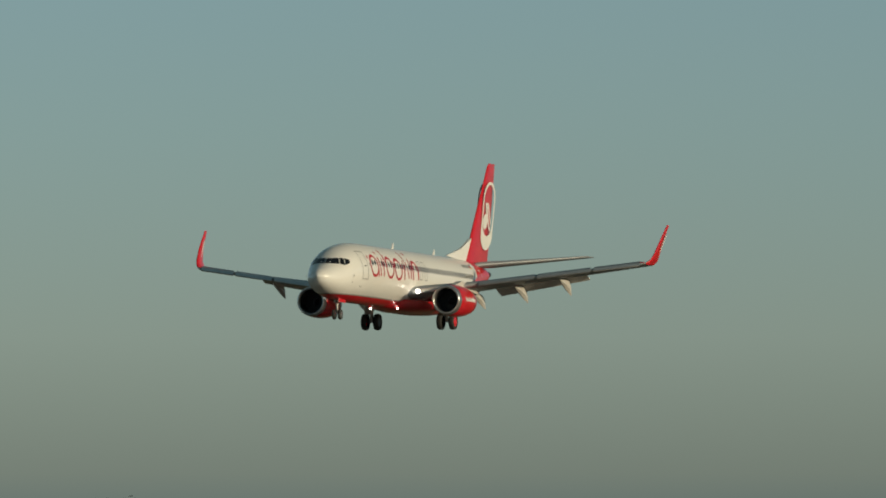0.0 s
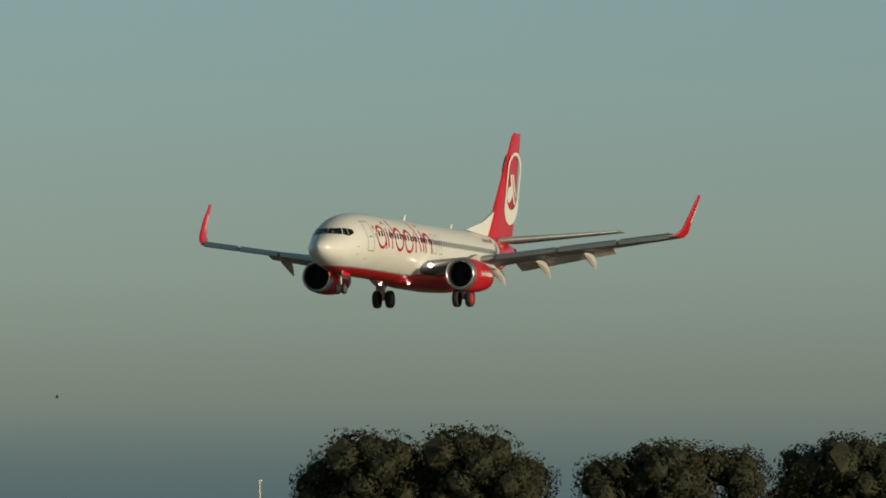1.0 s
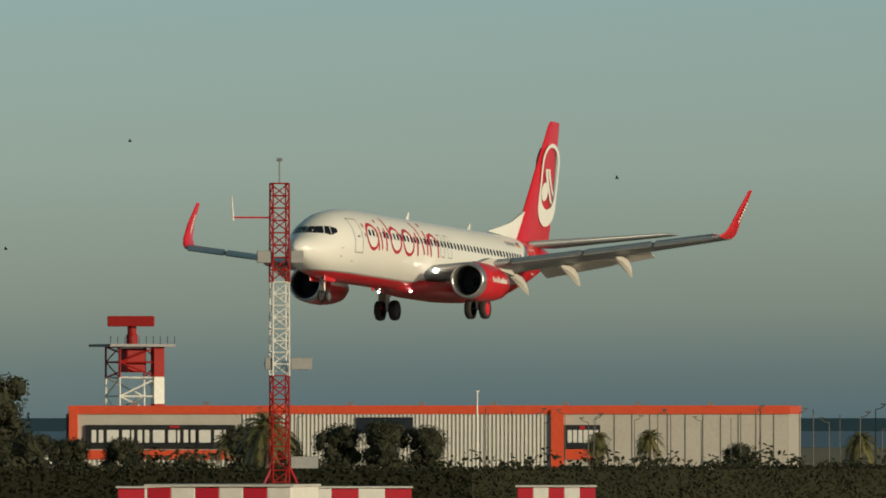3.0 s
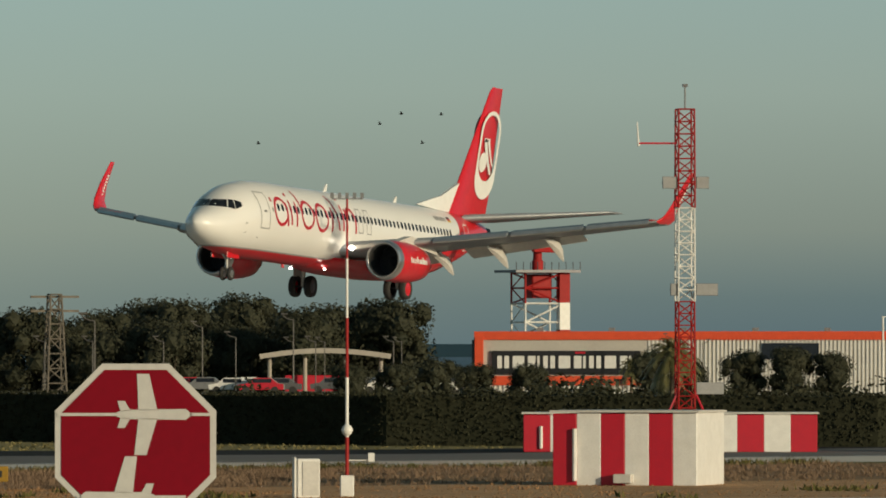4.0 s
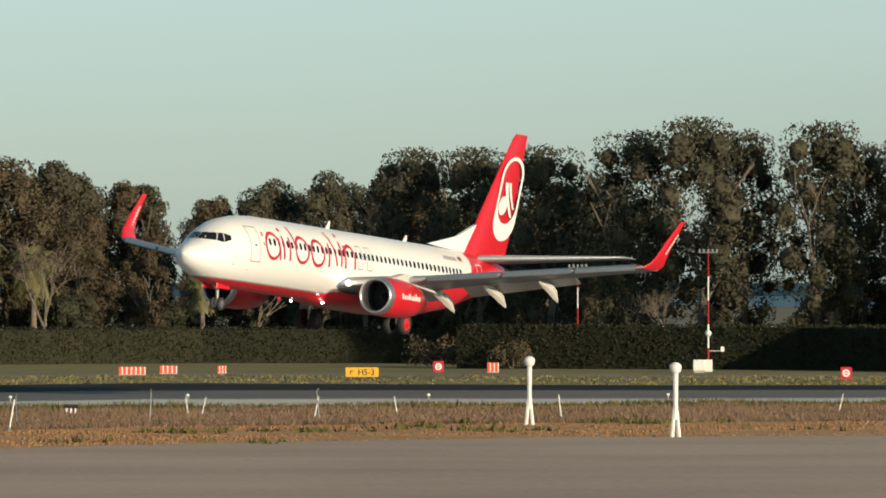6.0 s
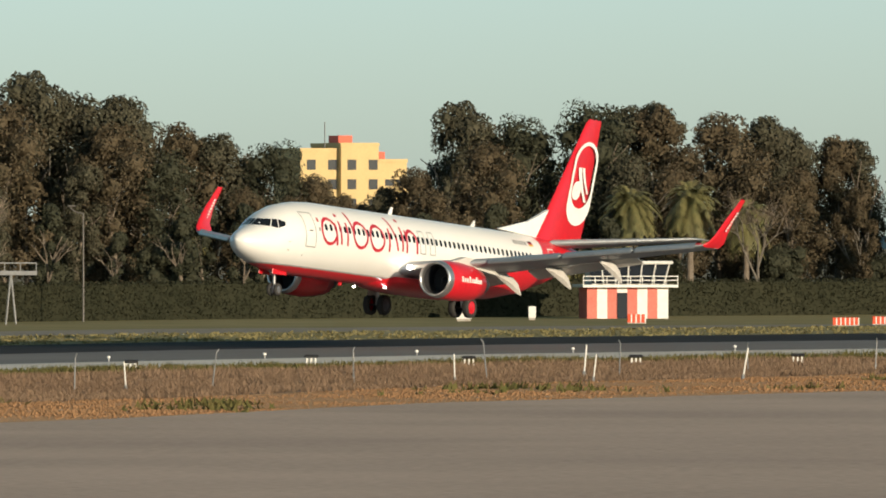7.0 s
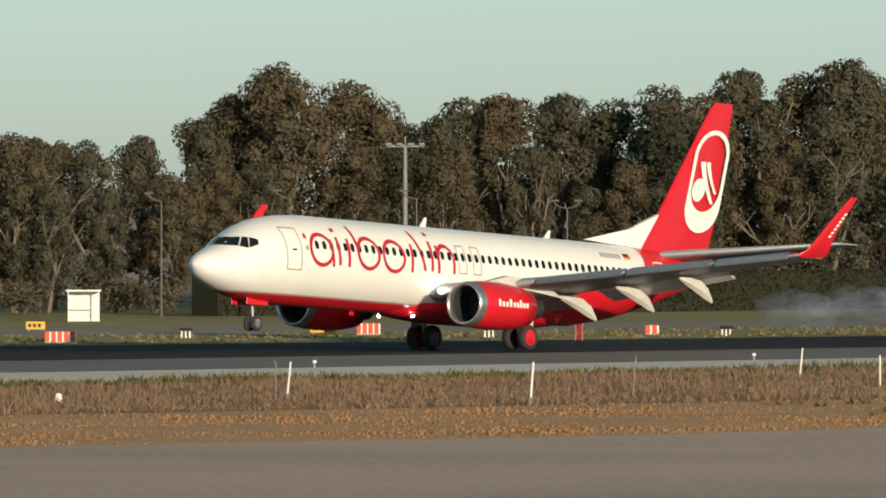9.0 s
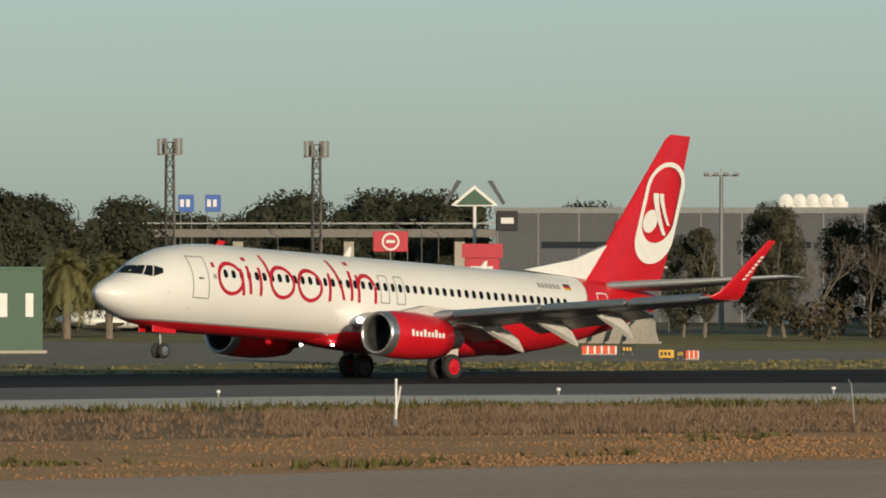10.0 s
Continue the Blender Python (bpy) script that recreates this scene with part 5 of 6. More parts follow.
for i in range(11):
    bm.faces.new((rows[0][i], rows[0][i + 1], rows[1][i + 1], rows[1][i]))
roof = part("roof", bm, concrete, can)
sol = roof.modifiers.new("thick", "SOLIDIFY")
sol.thickness = .5
for x in (-5.5, -2, 2, 5.5):
    part("column", T((x, 0, 0), (x, 0, 4.9), .2, n=8), concrete, can)
part("kiosk", B(-4, 2, 1, 3, 0, 3, bevel=.05), sign_red, can)


def car(paint, name="car"):
    ob = thing("car", "small parked car seen far off", "car", None, "parked cars")
    bm = bmesh.new()
    side = [(-2, .35), (-2.05, .8), (-1.2, .95), (-.6, 1.42), (.9, 1.42), (1.5, .95), (2.05, .85), (2.05, .35)]
    a, b = [bm.verts.new((x, -.85, z)) for x, z in side], [bm.verts.new((x, .85, z)) for x, z in side]
    bm.faces.new(a)
    bm.faces.new(b[::-1])
    for i in range(8):
        bm.faces.new((a[i], b[i], b[(i + 1) % 8], a[(i + 1) % 8]))
    part("body", bm, paint, ob)
    part("side_window", B(-.7, 1.0, -.87, .87, .98, 1.34), dark_glass, ob)
    for x in (-1.3, 1.3):
        for y in (-.8, .8):
            part("wheel", T((x, y - .1, .33), (x, y + .1, .33), .33, n=12), rubber, ob)
    return ob


rng = np.random.default_rng(12)
for paint in (sign_white, sign_red, grey_wall, steel):
    spots = [facing(118 + 24 * rng.random(), 960 + 25 * rng.random(), 1.6, 5, 52, rng.normal(0, 8)) for _ in range(5)]
    spots += [facing(-232 + 30 * rng.random(), 640 + 20 * rng.random(), 0, 0, 0, rng.normal(0, 20)) for _ in range(3)]
    place_all(car(paint), spots)
# raised ground under the far parking ground
tagged(part("parking_bank", B(70, 150, 950, 1010, -.05, 1.6), base_earth), kind="structure")


def info_board(x, y, w, h, z, material, label, name="direction_sign", bars=4, bar=sign_black, ex=0, ey=0, legs=2, turn=0.0):
    ob = thing(name, label, "sign", facing(x, y, 0, ex, ey, turn))
    board = part("board", B(-w / 2, w / 2, -.08, .08, z, z + h, bevel=.02), material, ob)
    for k in range(bars):
        x0 = -w * .38 + w * .76 * k / max(1, bars)
        part("mark_bar", B(x0, x0 + w * .76 / max(1, bars) * .62, -.1, -.08, z + h * .3, z + h * .72), bar, board)
    for k in range(legs):
        lx = (-w * .35, w * .35)[k] if legs == 2 else 0
        part("leg", T((lx, 0, 0), (lx, 0, z + .05), .04, n=6), steel, ob)
    return ob


def lettered_sign(ob, text, size, z, material):
    cu = bpy.data.curves.new("lettering", "FONT")
    cu.body, cu.size, cu.extrude, cu.align_x = text, size, .005, "CENTER"
    tmp = new("lettering", cu)
    me = bpy.data.meshes.new_from_object(tmp.evaluated_get(bpy.context.evaluated_depsgraph_get()))
    bpy.data.objects.remove(tmp)
    me.materials.append(material)
    o = new("lettering", me)
    o.parent, o.matrix_basis = ob, pose(0, -.1, z, 90, 0, 0)
    return o


h5 = info_board(13.7, 660, 2.1, .62, .15, sign_yellow, "yellow taxiway sign with black lettering", "taxiway_sign", 0)
lettered_sign(h5, "↖ H5-3", .52, .28, sign_black)
info_board(49.5, 484.6, 1.2, .68, .15, shaded_yellow, "yellow taxiway sign darkened as if shaded, with plain black marks", "taxiway_sign", 3, sign_black, 5, 46)


def stop_bar_sign(x, y, ex, ey):
    ob = thing("no_entry_sign", "small red square sign with a white ring", "sign", facing(x, y, 0, ex, ey))
    b = part("board", B(-.36, .36, -.1, .1, .1, .86, bevel=.02), sign_red, ob)
    part("ring", lathe([(-.11, .24), (-.115, .2), (-.115, .16), (-.11, .13)], 20, "y", (0, 0, .48)), sign_white, b)
    part("bar", B(-.13, .13, -.12, -.1, .44, .52), sign_white, b)
    part("leg", B(-.05, .05, -.05, .05, 0, .12), steel, ob)


for x, y, ex, ey in ((43.8, 650, 4.6, 46), (63.6, 648, 4.6, 46), (19.6, 700, 0, 0)):
    stop_bar_sign(x, y, ex, ey)


def barrier(x, y, w, h, n, ex=0, ey=0, turn=0.0):
    ob = thing("marker_board", "low orange board with white stripes on the grass", "barrier", facing(x, y, 0, ex, ey, turn), "striped marker boards")
    for k in range(n):
        part("stripe", B(-w / 2 + w * k / n, -w / 2 + w * (k + .72) / n, -.2, .25, .05, h, bevel=.02), orange, ob)
        part("gap_stripe", B(-w / 2 + w * (k + .72) / n, -w / 2 + w * (k + 1) / n, -.19, .24, .05, h - .02), sign_white, ob)
    part("foot", B(-w / 2, w / 2, -.25, .3, 0, .06), concrete, ob)


for x, y, w, h, n in ((-15.6, 707, 1.3, .65, 4), (-1.0, 689, 1.8, .58, 6), (1.4, 698, 1.2, .58, 4), (23.5, 707, .8, .7, 3), (5.0, 700, .6, .55, 3), (-92, 504, .7, .5, 2), (-113.7, 467, 1.5, .55, 5),
                      (-145.5, 509.5, 1.9, .5, 5), (-106, 501, 1.2, .6, 4), (-134.5, 488.6, .7, .5, 3)):
    barrier(x, y, w, h, n)
for x, y, w, mt in ((-126, 512, 1.0, sign_yellow), (-106, 492, .7, sign_yellow), (-135.84, 488.4, .8, sign_yellow), (-108.5, 501, 1.0, sign_yellow), (-135.1, 488.5, .4, sign_black), (-144.0, 509.9, .7, sign_black)):
    info_board(x, y, w, .42, .1, mt, "low taxiway sign with plain marks", "taxiway_sign", 3, sign_black if mt is sign_yellow else sign_yellow)


def fixture(x, y):
    ob = thing("runway_fixture", "dark low light fixture on a white stand", "light", facing(x, y))
    part("hood", B(-.34, .34, -.2, .2, .36, .5, bevel=.05), sign_black, ob)
    for s in (-.2, .0, .2):
        part("leg", B(s - .04, s + .04, -.04, .04, 0, .38), sign_white, ob)


for x, y in ((-25.9, 478), (-18.3, 474), (-10.6, 479), (-3, 484), (-33, 458), (-87.5, 500), (-79, 500), (-112, 486), (-98, 492)):
    fixture(x, y)
# stakes and fence posts along the apron
rng = np.random.default_rng(41)
stake = thing("boundary_stake", "thin white stake leaning in the grass", "post", None, "boundary stakes")
part("rod", T((0, 0, 0), (.05, 0, 1.15), .032, n=6), sign_white, stake)
part("base_peg", T((0, 0, 0), (0, 0, .2), .06, n=6), steel, stake)
spots = []
for x, y, k in ((-12, 440, 1.2), (-11.2, 425, 1.0), (8, 470, .9), (19, 468, 1.0), (2.4, 480, .8), (3.0, 480, .8), (-17, 425, 1.0), (-37, 365, .9), (-29, 400, 1.0), (-21.5, 430, 1.0), (-5, 430, 1.2), (-62, 370, 1.0), (-48, 350, 1.2), (-43, 372, .9),
                (-55, 345, 1.1), (-71.5, 325, 1.1), (-92.5, 300, 1.4), (-93.2, 302, 1.2), (-62, 318, 1.2), (12, 482, .8), (25, 490, .8), (33, 493, .8), (41, 492, .8), (48, 489, .8), (56, 492, .7)):
    spots.append(pose(x, y, 0, rng.normal(0, 5), rng.normal(0, 8), 0) @ sc(k))
place_all(stake, spots)
fp = thing("fence_post", "thin grey fence post with a bent top", "post", None, "fence posts")
part("rod", T((0, 0, 0), (0, 0, 1.5), .03, n=6), steel, fp)
part("bent_top", T((0, 0, 1.5), (.12, 0, 1.66), .03, n=6), steel, fp)
spots = []
for k in range(16):
    f = .40 + .42 * k / 16
    p, q = at_line(DIRT, f), at_line(GREEN, f)
    spots.append(pose(p[0] * .75 + q[0] * .25, p[1] * .75 + q[1] * .25, 0, rng.normal(0, 3), rng.normal(0, 4), rng.random() * 360) @ sc(rng.uniform(.8, 1.05)))
place_all(fp, spots)
rl = thing("runway_edge_light", "small lit runway edge light", "light", None, "runway edge lights")
part("stem", T((0, 0, 0), (0, 0, .18), .05, n=8), steel, rl)
part("lens", lathe([(.18, .09), (.27, .09), (.31, .0)], 10, "z"), sign_white, rl)
place_all(rl, [pose(*at_line(TAR, .36 + .5 * k / 16), 0) for k in range(17)])
wm = thing("marker_cone", "small white plastic cone on bare soil", "marker", pose(-77.5, 318, 0))
part("cone", T((0, 0, 0), (0, 0, .3), .16, .1, 10), sign_white, wm)
part("cap", T((0, 0, .3), (0, 0, .34), .1, .02, 10), sign_white, wm)


def control_tower():
    ob = thing("control_cabin", "low red and white striped hut with a glazed lookout on top", "hut", facing(-17.6, 752, 0, 0, 0, 8))
    for k in range(8):
        part("striped_panel", B(-3.0 + .75 * k, -2.25 + .75 * k, -2.2, 2.2, 0, 2.3), salmon if k % 2 == 0 else sign_white, ob)
    for k in range(6):
        part("striped_side", B(3.0, 3.06, -2.2 + .73 * k, -1.47 + .73 * k, 0, 2.3), salmon if k % 2 else sign_white, ob)
    part("door", B(-.75, .0, -2.28, -2.2, 0, 1.9), dark_glass, ob)
    part("gallery", B(-3.4, 3.7, -2.9, 2.9, 2.3, 2.5), sign_white, ob)
    for z in (2.8, 3.1):
        part("gallery_rail", B(-3.4, 3.7, -2.9, -2.85, z, z + .06), sign_white, ob)
    for k in range(9):
        part("rail_post", B(-3.4 + .88 * k, -3.34 + .88 * k, -2.9, -2.84, 2.5, 3.1), sign_white, ob)
    for k in range(6):
        bm = bmesh.new()
        x0, x1 = -2.6 + .9 * k, -1.75 + .9 * k
        v = [bm.verts.new(p) for p in ((x0, -1.9, 2.6), (x1, -1.9, 2.6), (x1 * 1.13, -2.35, 4.0), (x0 * 1.13, -2.35, 4.0))]
        bm.faces.new(v)
        part("lookout_pane", bm, dark_glass, ob)
        part("mullion", T((x1 + .02, -1.92, 2.5), (x1 * 1.13 + .02, -2.37, 4.05), .06, n=5), sign_white, ob)
    part("lookout_core", B(-2.6, 2.8, -1.6, 2.0, 2.5, 4.0), pale_grey, ob)
    part("roof", B(-3.2, 3.4, -2.6, 2.6, 4.0, 4.25, bevel=.08), sign_white, ob)


control_tower()
for x, y, w, h in ((-23.8, 735, .55, 1.0), (-29.7, 755, 1.1, .9), (-28.4, 726, 1.1, 1.1), (31.5, 738, .7, .8), (37.5, 706, .8, .9), (-108, 640, .8, 1.6)):
    ob = thing("white_box", "small white equipment box on the grass", "box", facing(x, y))
    part("case", B(-w / 2, w / 2, -.3, .3, .15, h, bevel=.03), sign_white, ob)
    part("base", B(-w / 2 + .05, w / 2 - .05, -.25, .25, 0, .16), concrete, ob)


def gantry(x, y):
    ob = thing("approach_gantry", "grey steel gantry frame on trestle legs", "gantry", facing(x, y))
    part("beam", B(-4.4, 4.4, -.2, .2, 3.4, 3.7), steel, ob)
    part("rail", B(-4.4, 4.4, -.05, .05, 4.2, 4.28), steel, ob)
    for k in range(9):
        part("rail_post", B(-4.4 + 1.09 * k, -4.34 + 1.09 * k, -.04, .04, 3.7, 4.25), steel, ob)
    for k in (-3.6, -.6, 2.6):
        part("trestle_leg", T((k - .35, 0, 0), (k, 0, 3.5), .08, n=6), steel, ob)
        part("trestle_leg", T((k + .35, 0, 0), (k, 0, 3.5), .08, n=6), steel, ob)


gantry(-61.1, 697)
gantry(-88, 690)
lamp_mast(-59.0, 662, 13.6, "tall grey floodlight mast on a concrete foot")
lamp_mast(-80.0, 640, 11.3, "grey floodlight mast behind the taxiway", box_base=False)
lamp_mast(-130.5, 628, 10.4, "grey floodlight mast behind the taxiway", box_base=False)
lamp_mast(-182.5, 670, 10.8, "grey floodlight mast beside the hangar road", box_base=False)


def small_plane(x, y, turn, tail_mat, k=1.0):
    ob = thing("small_aircraft", "parked white twin-propeller aircraft with a high tail", "airplane", facing(x, y, 0, 0, 0, turn) @ sc(k))
    part("fuselage", lathe([(-4.4, .02), (-4.0, .25), (-3.2, .5), (-1.5, .68), (1.5, .68), (3.2, .42), (4.6, .15), (4.7, .02)], 16, "x", (0, 0, 1.35)), sign_white, ob, smooth=True)
    part("nose_band", lathe([(-1.2, .69), (.6, .69)], 16, "x", (0, 0, 1.352)), tail_mat, ob)
    wing_loft([((-1.2, -6.5, 1.15), (.2, -6.5, 1.15), .08, (0, 0, 1)), ((-1.6, 0, .95), (.9, 0, .95), .2, (0, 0, 1)), ((-1.2, 6.5, 1.15), (.2, 6.5, 1.15), .08, (0, 0, 1))], sign_white, "wing", ob)
    wing_loft([((3.0, 0, 1.5), (4.6, 0, 1.5), .1, (0, 1, 0)), ((4.4, 0, 3.3), (5.3, 0, 3.3), .06, (0, 1, 0))], tail_mat, "fin", ob)
    wing_loft([((4.4, -2.4, 3.3), (5.2, -2.4, 3.3), .05, (0, 0, 1)), ((4.4, 2.4, 3.3), (5.3, 2.4, 3.3), .05, (0, 0, 1))], sign_white, "tailplane", ob)
    for s in (-2.0, 2.0):
        e = part("engine", lathe([(-2.6, .1), (-2.5, .28), (-1.5, .34), (.2, .25), (.4, .02)], 12, "x", (0, s, 1.2)), sign_white, ob, smooth=True)
        part("propeller", B(-2.62, -2.58, s - .06, s + .06, .2, 2.2), sign_black, e)
        part("gear_leg", T((-.3, s, 0), (-.3, s, 1.0), .06, n=6), steel, ob)
    part("nose_leg", T((-3.2, 0, 0), (-3.2, 0, 1.0), .05, n=6), steel, ob)
    for k in range(5):
        part("cabin_pane", B(-1.9 + .6 * k, -1.6 + .6 * k, -.69, .69, 1.5, 1.72), dark_glass, ob)


small_plane(-82.0, 625, 4, sign_blue, .82)
small_plane(-73.5, 636, 2, sign_white, .82)
small_plane(-167, 632, -10, sign_white, .6)
small_plane(-160.5, 628, 170, sign_white, .6)
small_plane(-204, 600, 6, sign_white, .85)

ws = thing("windsock", "orange and white windsock on a red and white lattice post", "windsock", facing(-91.2, 480))
for k in range(3):
    part("post_section", lattice(bmesh.new(), .16, .16, .8 * k, .8 * k + .8, 2, .035), sign_red if k % 2 == 0 else sign_white, ws)
part("pole", T((0, 0, 2.3), (0, 0, 3.4), .04, n=6), steel, ws)
p = [(0, 3.15), (.45, 3.2), (.95, 3.1), (1.4, 2.75), (1.7, 2.25), (1.85, 2.0)]
for k in range(5):
    part("sock_band", T((p[k][0], 0, p[k][1]), (p[k + 1][0], 0, p[k + 1][1]), .3 - .045 * k, .3 - .045 * (k + 1), 12, False), orange if k % 2 == 0 else sign_white, ws)

# glasshouse-like shed, barriers and sheds towards the terminal
sh = thing("glazed_shelter", "white framed glazed shelter", "shelter", facing(-135, 560))
part("back_wall", B(-.9, .9, .5, .56, 0, 1.7), sign_white, sh)
part("roof", B(-1.0, 1.0, -.6, .6, 1.7, 1.8), sign_white, sh)
for x in (-.9, .84):
    part("frame_post", B(x, x + .06, -.55, -.49, 0, 1.7), sign_white, sh)
part("mid_rail", B(-.9, .9, -.55, -.51, .8, .86), sign_white, sh)
blk = thing("concrete_block", "tall leaning beige concrete blast block", "barrier", None, "blast blocks")
bm = bmesh.new()
a = [(-.9, 0), (.9, 0), (.5, 1.45), (.1, 1.6), (-.5, 1.1)]
f, b = [bm.verts.new((x, -.6, z)) for x, z in a], [bm.verts.new((x, .6, z)) for x, z in a]
bm.faces.new(f)
bm.faces.new(b[::-1])
for i in range(5):
    bm.faces.new((f[i], b[i], b[(i + 1) % 5], f[(i + 1) % 5]))
part("block", bm, concrete, blk)
part("foot", B(-1.0, 1.0, -.7, .7, 0, .12), concrete, blk)
place_all(blk, [facing(-165 + 1.3 * k, 572 - .8 * k, 0, 0, 0, -20) for k in range(5)])
wl = thing("low_wall", "long low concrete wall beside the apron road", "wall", facing(-170, 575, 0, 0, 0, -8))
part("wall", B(-12, 9, 0, .3, 0, 1.3), concrete, wl)
for k in range(8):
    part("wall_pier", B(-12 + 2.9 * k, -11.6 + 2.9 * k, -.1, 0, 0, 1.5), concrete, wl)
gs = thing("green_shed", "dark green panelled shed with pale window strips", "shed", facing(-179.3, 506, 0, 0, 0, 18))
part("wall", B(-5, 3.1, 0, 6, .15, 4.6), green_paint, gs)
part("roof", B(-5.2, 3.2, -.1, 6.1, 4.6, 4.75), green_paint, gs)
part("plinth", B(-5.1, 3.3, -.2, 6.1, 0, .16), concrete, gs)
for x in (.6, 2.1, -.9):
    part("window", B(x, x + .45, -.04, 0, 2.0, 3.3), sign_white, gs)
part("door", B(-3.6, -2.4, -.05, 0, .15, 2.3), dark_glass, gs)


def dealership():
    ob = thing("car_showroom", "flat-roofed grey clad showroom with strip windows", "building", facing(-199, 724, 0, 0, 0, -3))
    part("wall", B(-15.5, 15.5, 0, 25, 0, 8.6), grey_wall, ob)
    part("parapet", B(-15.6, 15.6, -.1, 25, 8.3, 8.75), steel, ob)
    part("wing_wall", B(15.5, 30, 3, 25, 0, 8.0), grey_wall, ob)
    for z, x0, x1 in ((5.9, -12, -2.0), (5.9, 4.5, 8.5)):
        part("window_strip", B(x0, x1, -.06, 0, z - .25, z + .25), dark_glass, ob)
    for k in range(10):
        part("cladding_joint", B(-15.4 + 3.1 * k, -15.3 + 3.1 * k, -.03, 0, 0, 8.3), steel, ob)
    for x0, w, h, z, m in ((-9.6, 2.3, .75, 3.8, sign_black), (-4.2, 2.6, .75, 3.8, sign_black), (-15.4, 1.6, 1.5, 7.0, sign_black)):
        s = part("sign_board", B(x0, x0 + w, -.16, -.05, z, z + h), m, ob)
        part("sign_bar", B(x0 + w * .2, x0 + w * .8, -.2, -.16, z + h * .35, z + h * .65), sign_white, s)
    part("sign_mark", lathe([(-.2, .42), (-.2, .2)], 16, "y", (-6.0, 0, 7.4)), sign_red, ob)
    part("sign_mark", B(-5.3, -2.6, -.2, -.05, 7.2, 7.65), sign_red, ob)
    for k in range(5):
        part("roof_duct", lathe([(-.6, .02), (-.5, .5), (.5, .5), (.6, .02)], 12, "y", (6.5 + 1.0 * k, 3, 9.3)), sign_white, ob)
    part("roof_plant", B(5.9, 11.2, 2.6, 4, 8.75, 9.2), sign_white, ob)


dealership()


def cell_tower(x, y, h):
    ob = thing("cell_tower", "grey lattice phone mast with antenna panels", "tower", facing(x, y, 0, 0, 0, 10))
    part("lattice", lattice(bmesh.new(), .42, .28, 0, h, 12, .06), mast_steel, ob)
    part("platform", B(-.9, .9, -.7, .7, h - 1.0, h - .9), mast_steel, ob)
    for k in range(6):
        a = k * math.pi / 3
        part("antenna_panel", B(math.cos(a) * .9 - .1, math.cos(a) * .9 + .1, math.sin(a) * .7 - .08, math.sin(a) * .7 + .08, h - .9, h + .3), mast_steel, ob)


cell_tower(-247, 741, 14.0)
cell_tower(-236, 744.6, 13.8)
for x, y in ((-308.5, 931), (-306.2, 932.5)):
    info_board(x, y, 1.55, 1.7, 9.1, sign_blue, "blue motorway direction board with white bars", "direction_sign", 2, sign_white)
rs = info_board(-201, 651, 2.4, 1.4, 5.45, sign_red, "red board with a white oval on a post", "brand_sign", 0, legs=1)
part("oval", lathe([(-.11, .62), (-.12, .58), (-.12, .52), (-.11, .48)], 24, "y", (0, 0, 6.15)), sign_white, rs)
part("mark_bar", B(-.3, .3, -.12, -.08, 6.05, 6.25), sign_white, rs)
tr = thing("roof_sign", "green and white triangular sign on a pole", "sign", facing(-224, 748))
for mt, pts, y in ((sign_white, ((-1.9, 9.0), (1.9, 9.0), (0, 10.6)), 0), (green_paint, ((-1.5, 9.05), (1.5, 9.05), (0, 10.3)), -.06)):
    bm = bmesh.new()
    f, b = [bm.verts.new((x, y - .05, z)) for x, z in pts], [bm.verts.new((x, y + .05, z)) for x, z in pts]
    bm.faces.new(f)
    bm.faces.new(b[::-1])
    for i in range(3):
        bm.faces.new((f[i], b[i], b[(i + 1) % 3], f[(i + 1) % 3]))
    part("triangle", bm, mt, tr)
for s in (-1, 1):
    bm = bmesh.new()
    v = [bm.verts.new((s * x, -.02, z)) for x, z in ((1.0, 10.95), (1.4, 11.0), (2.45, 9.2), (2.2, 9.05))]
    bm.faces.new(v)
    part("grey_peak", bm, grey_wall, tr)
part("pole", T((0, 0.1, 0), (0, 0.1, 9.1), .14, n=8), sign_white, tr)
part("white_board", B(-1.6, 1.6, -.1, -.06, 8.95, 9.3), sign_white, tr)
rb = thing("red_kiosk", "red and white boxy forecourt kiosk", "kiosk", facing(-200.5, 672))
part("block", B(-1.4, 1.1, 0, 3, 0, 5.4, bevel=.05), sign_red, rb)
part("fascia", B(-1.6, 1.3, -.2, 0, 5.0, 6.0), sign_red, rb)
part("panel", B(-1.0, .6, -.08, 0, 3.2, 4.4), sign_white, rb)
fly = thing("flyover", "long dark road bridge on columns with railings", "bridge", facing(-305, 935, 0, 0, 0, 4))
part("deck", B(-48, 60, -3, 3, 6.6, 7.4), mast_steel, fly)
part("railing", B(-48, 60, -3.05, -2.98, 7.9, 8.05), steel, fly)
for k in range(10):
    part("column", B(-44 + 11 * k, -43 + 11 * k, -.6, .6, 0, 6.6), concrete, fly)
bs = info_board(-134.8, 605, 1.3, 2.3, 3.2, sign_blue, "blue and white fuel price board", "price_board", 0, legs=2)
for k, m in enumerate((sign_white, sign_white, flag_gold, green_paint)):
    part("price_panel", B(-.2, .6, -.12, -.08, 3.3 + .53 * k, 3.75 + .53 * k), m, bs)
gb = thing("grey_kiosk", "grey blank sign box on a post", "sign", facing(-130.5, 605))
part("box", B(-.5, .5, -.3, .3, 3.4, 5.1, bevel=.03), steel, gb)
part("ledge", B(-.6, .9, -.3, .3, 3.1, 3.4), steel, gb)
part("post", B(-.45, .45, -.25, .25, 0, 3.1), steel, gb)


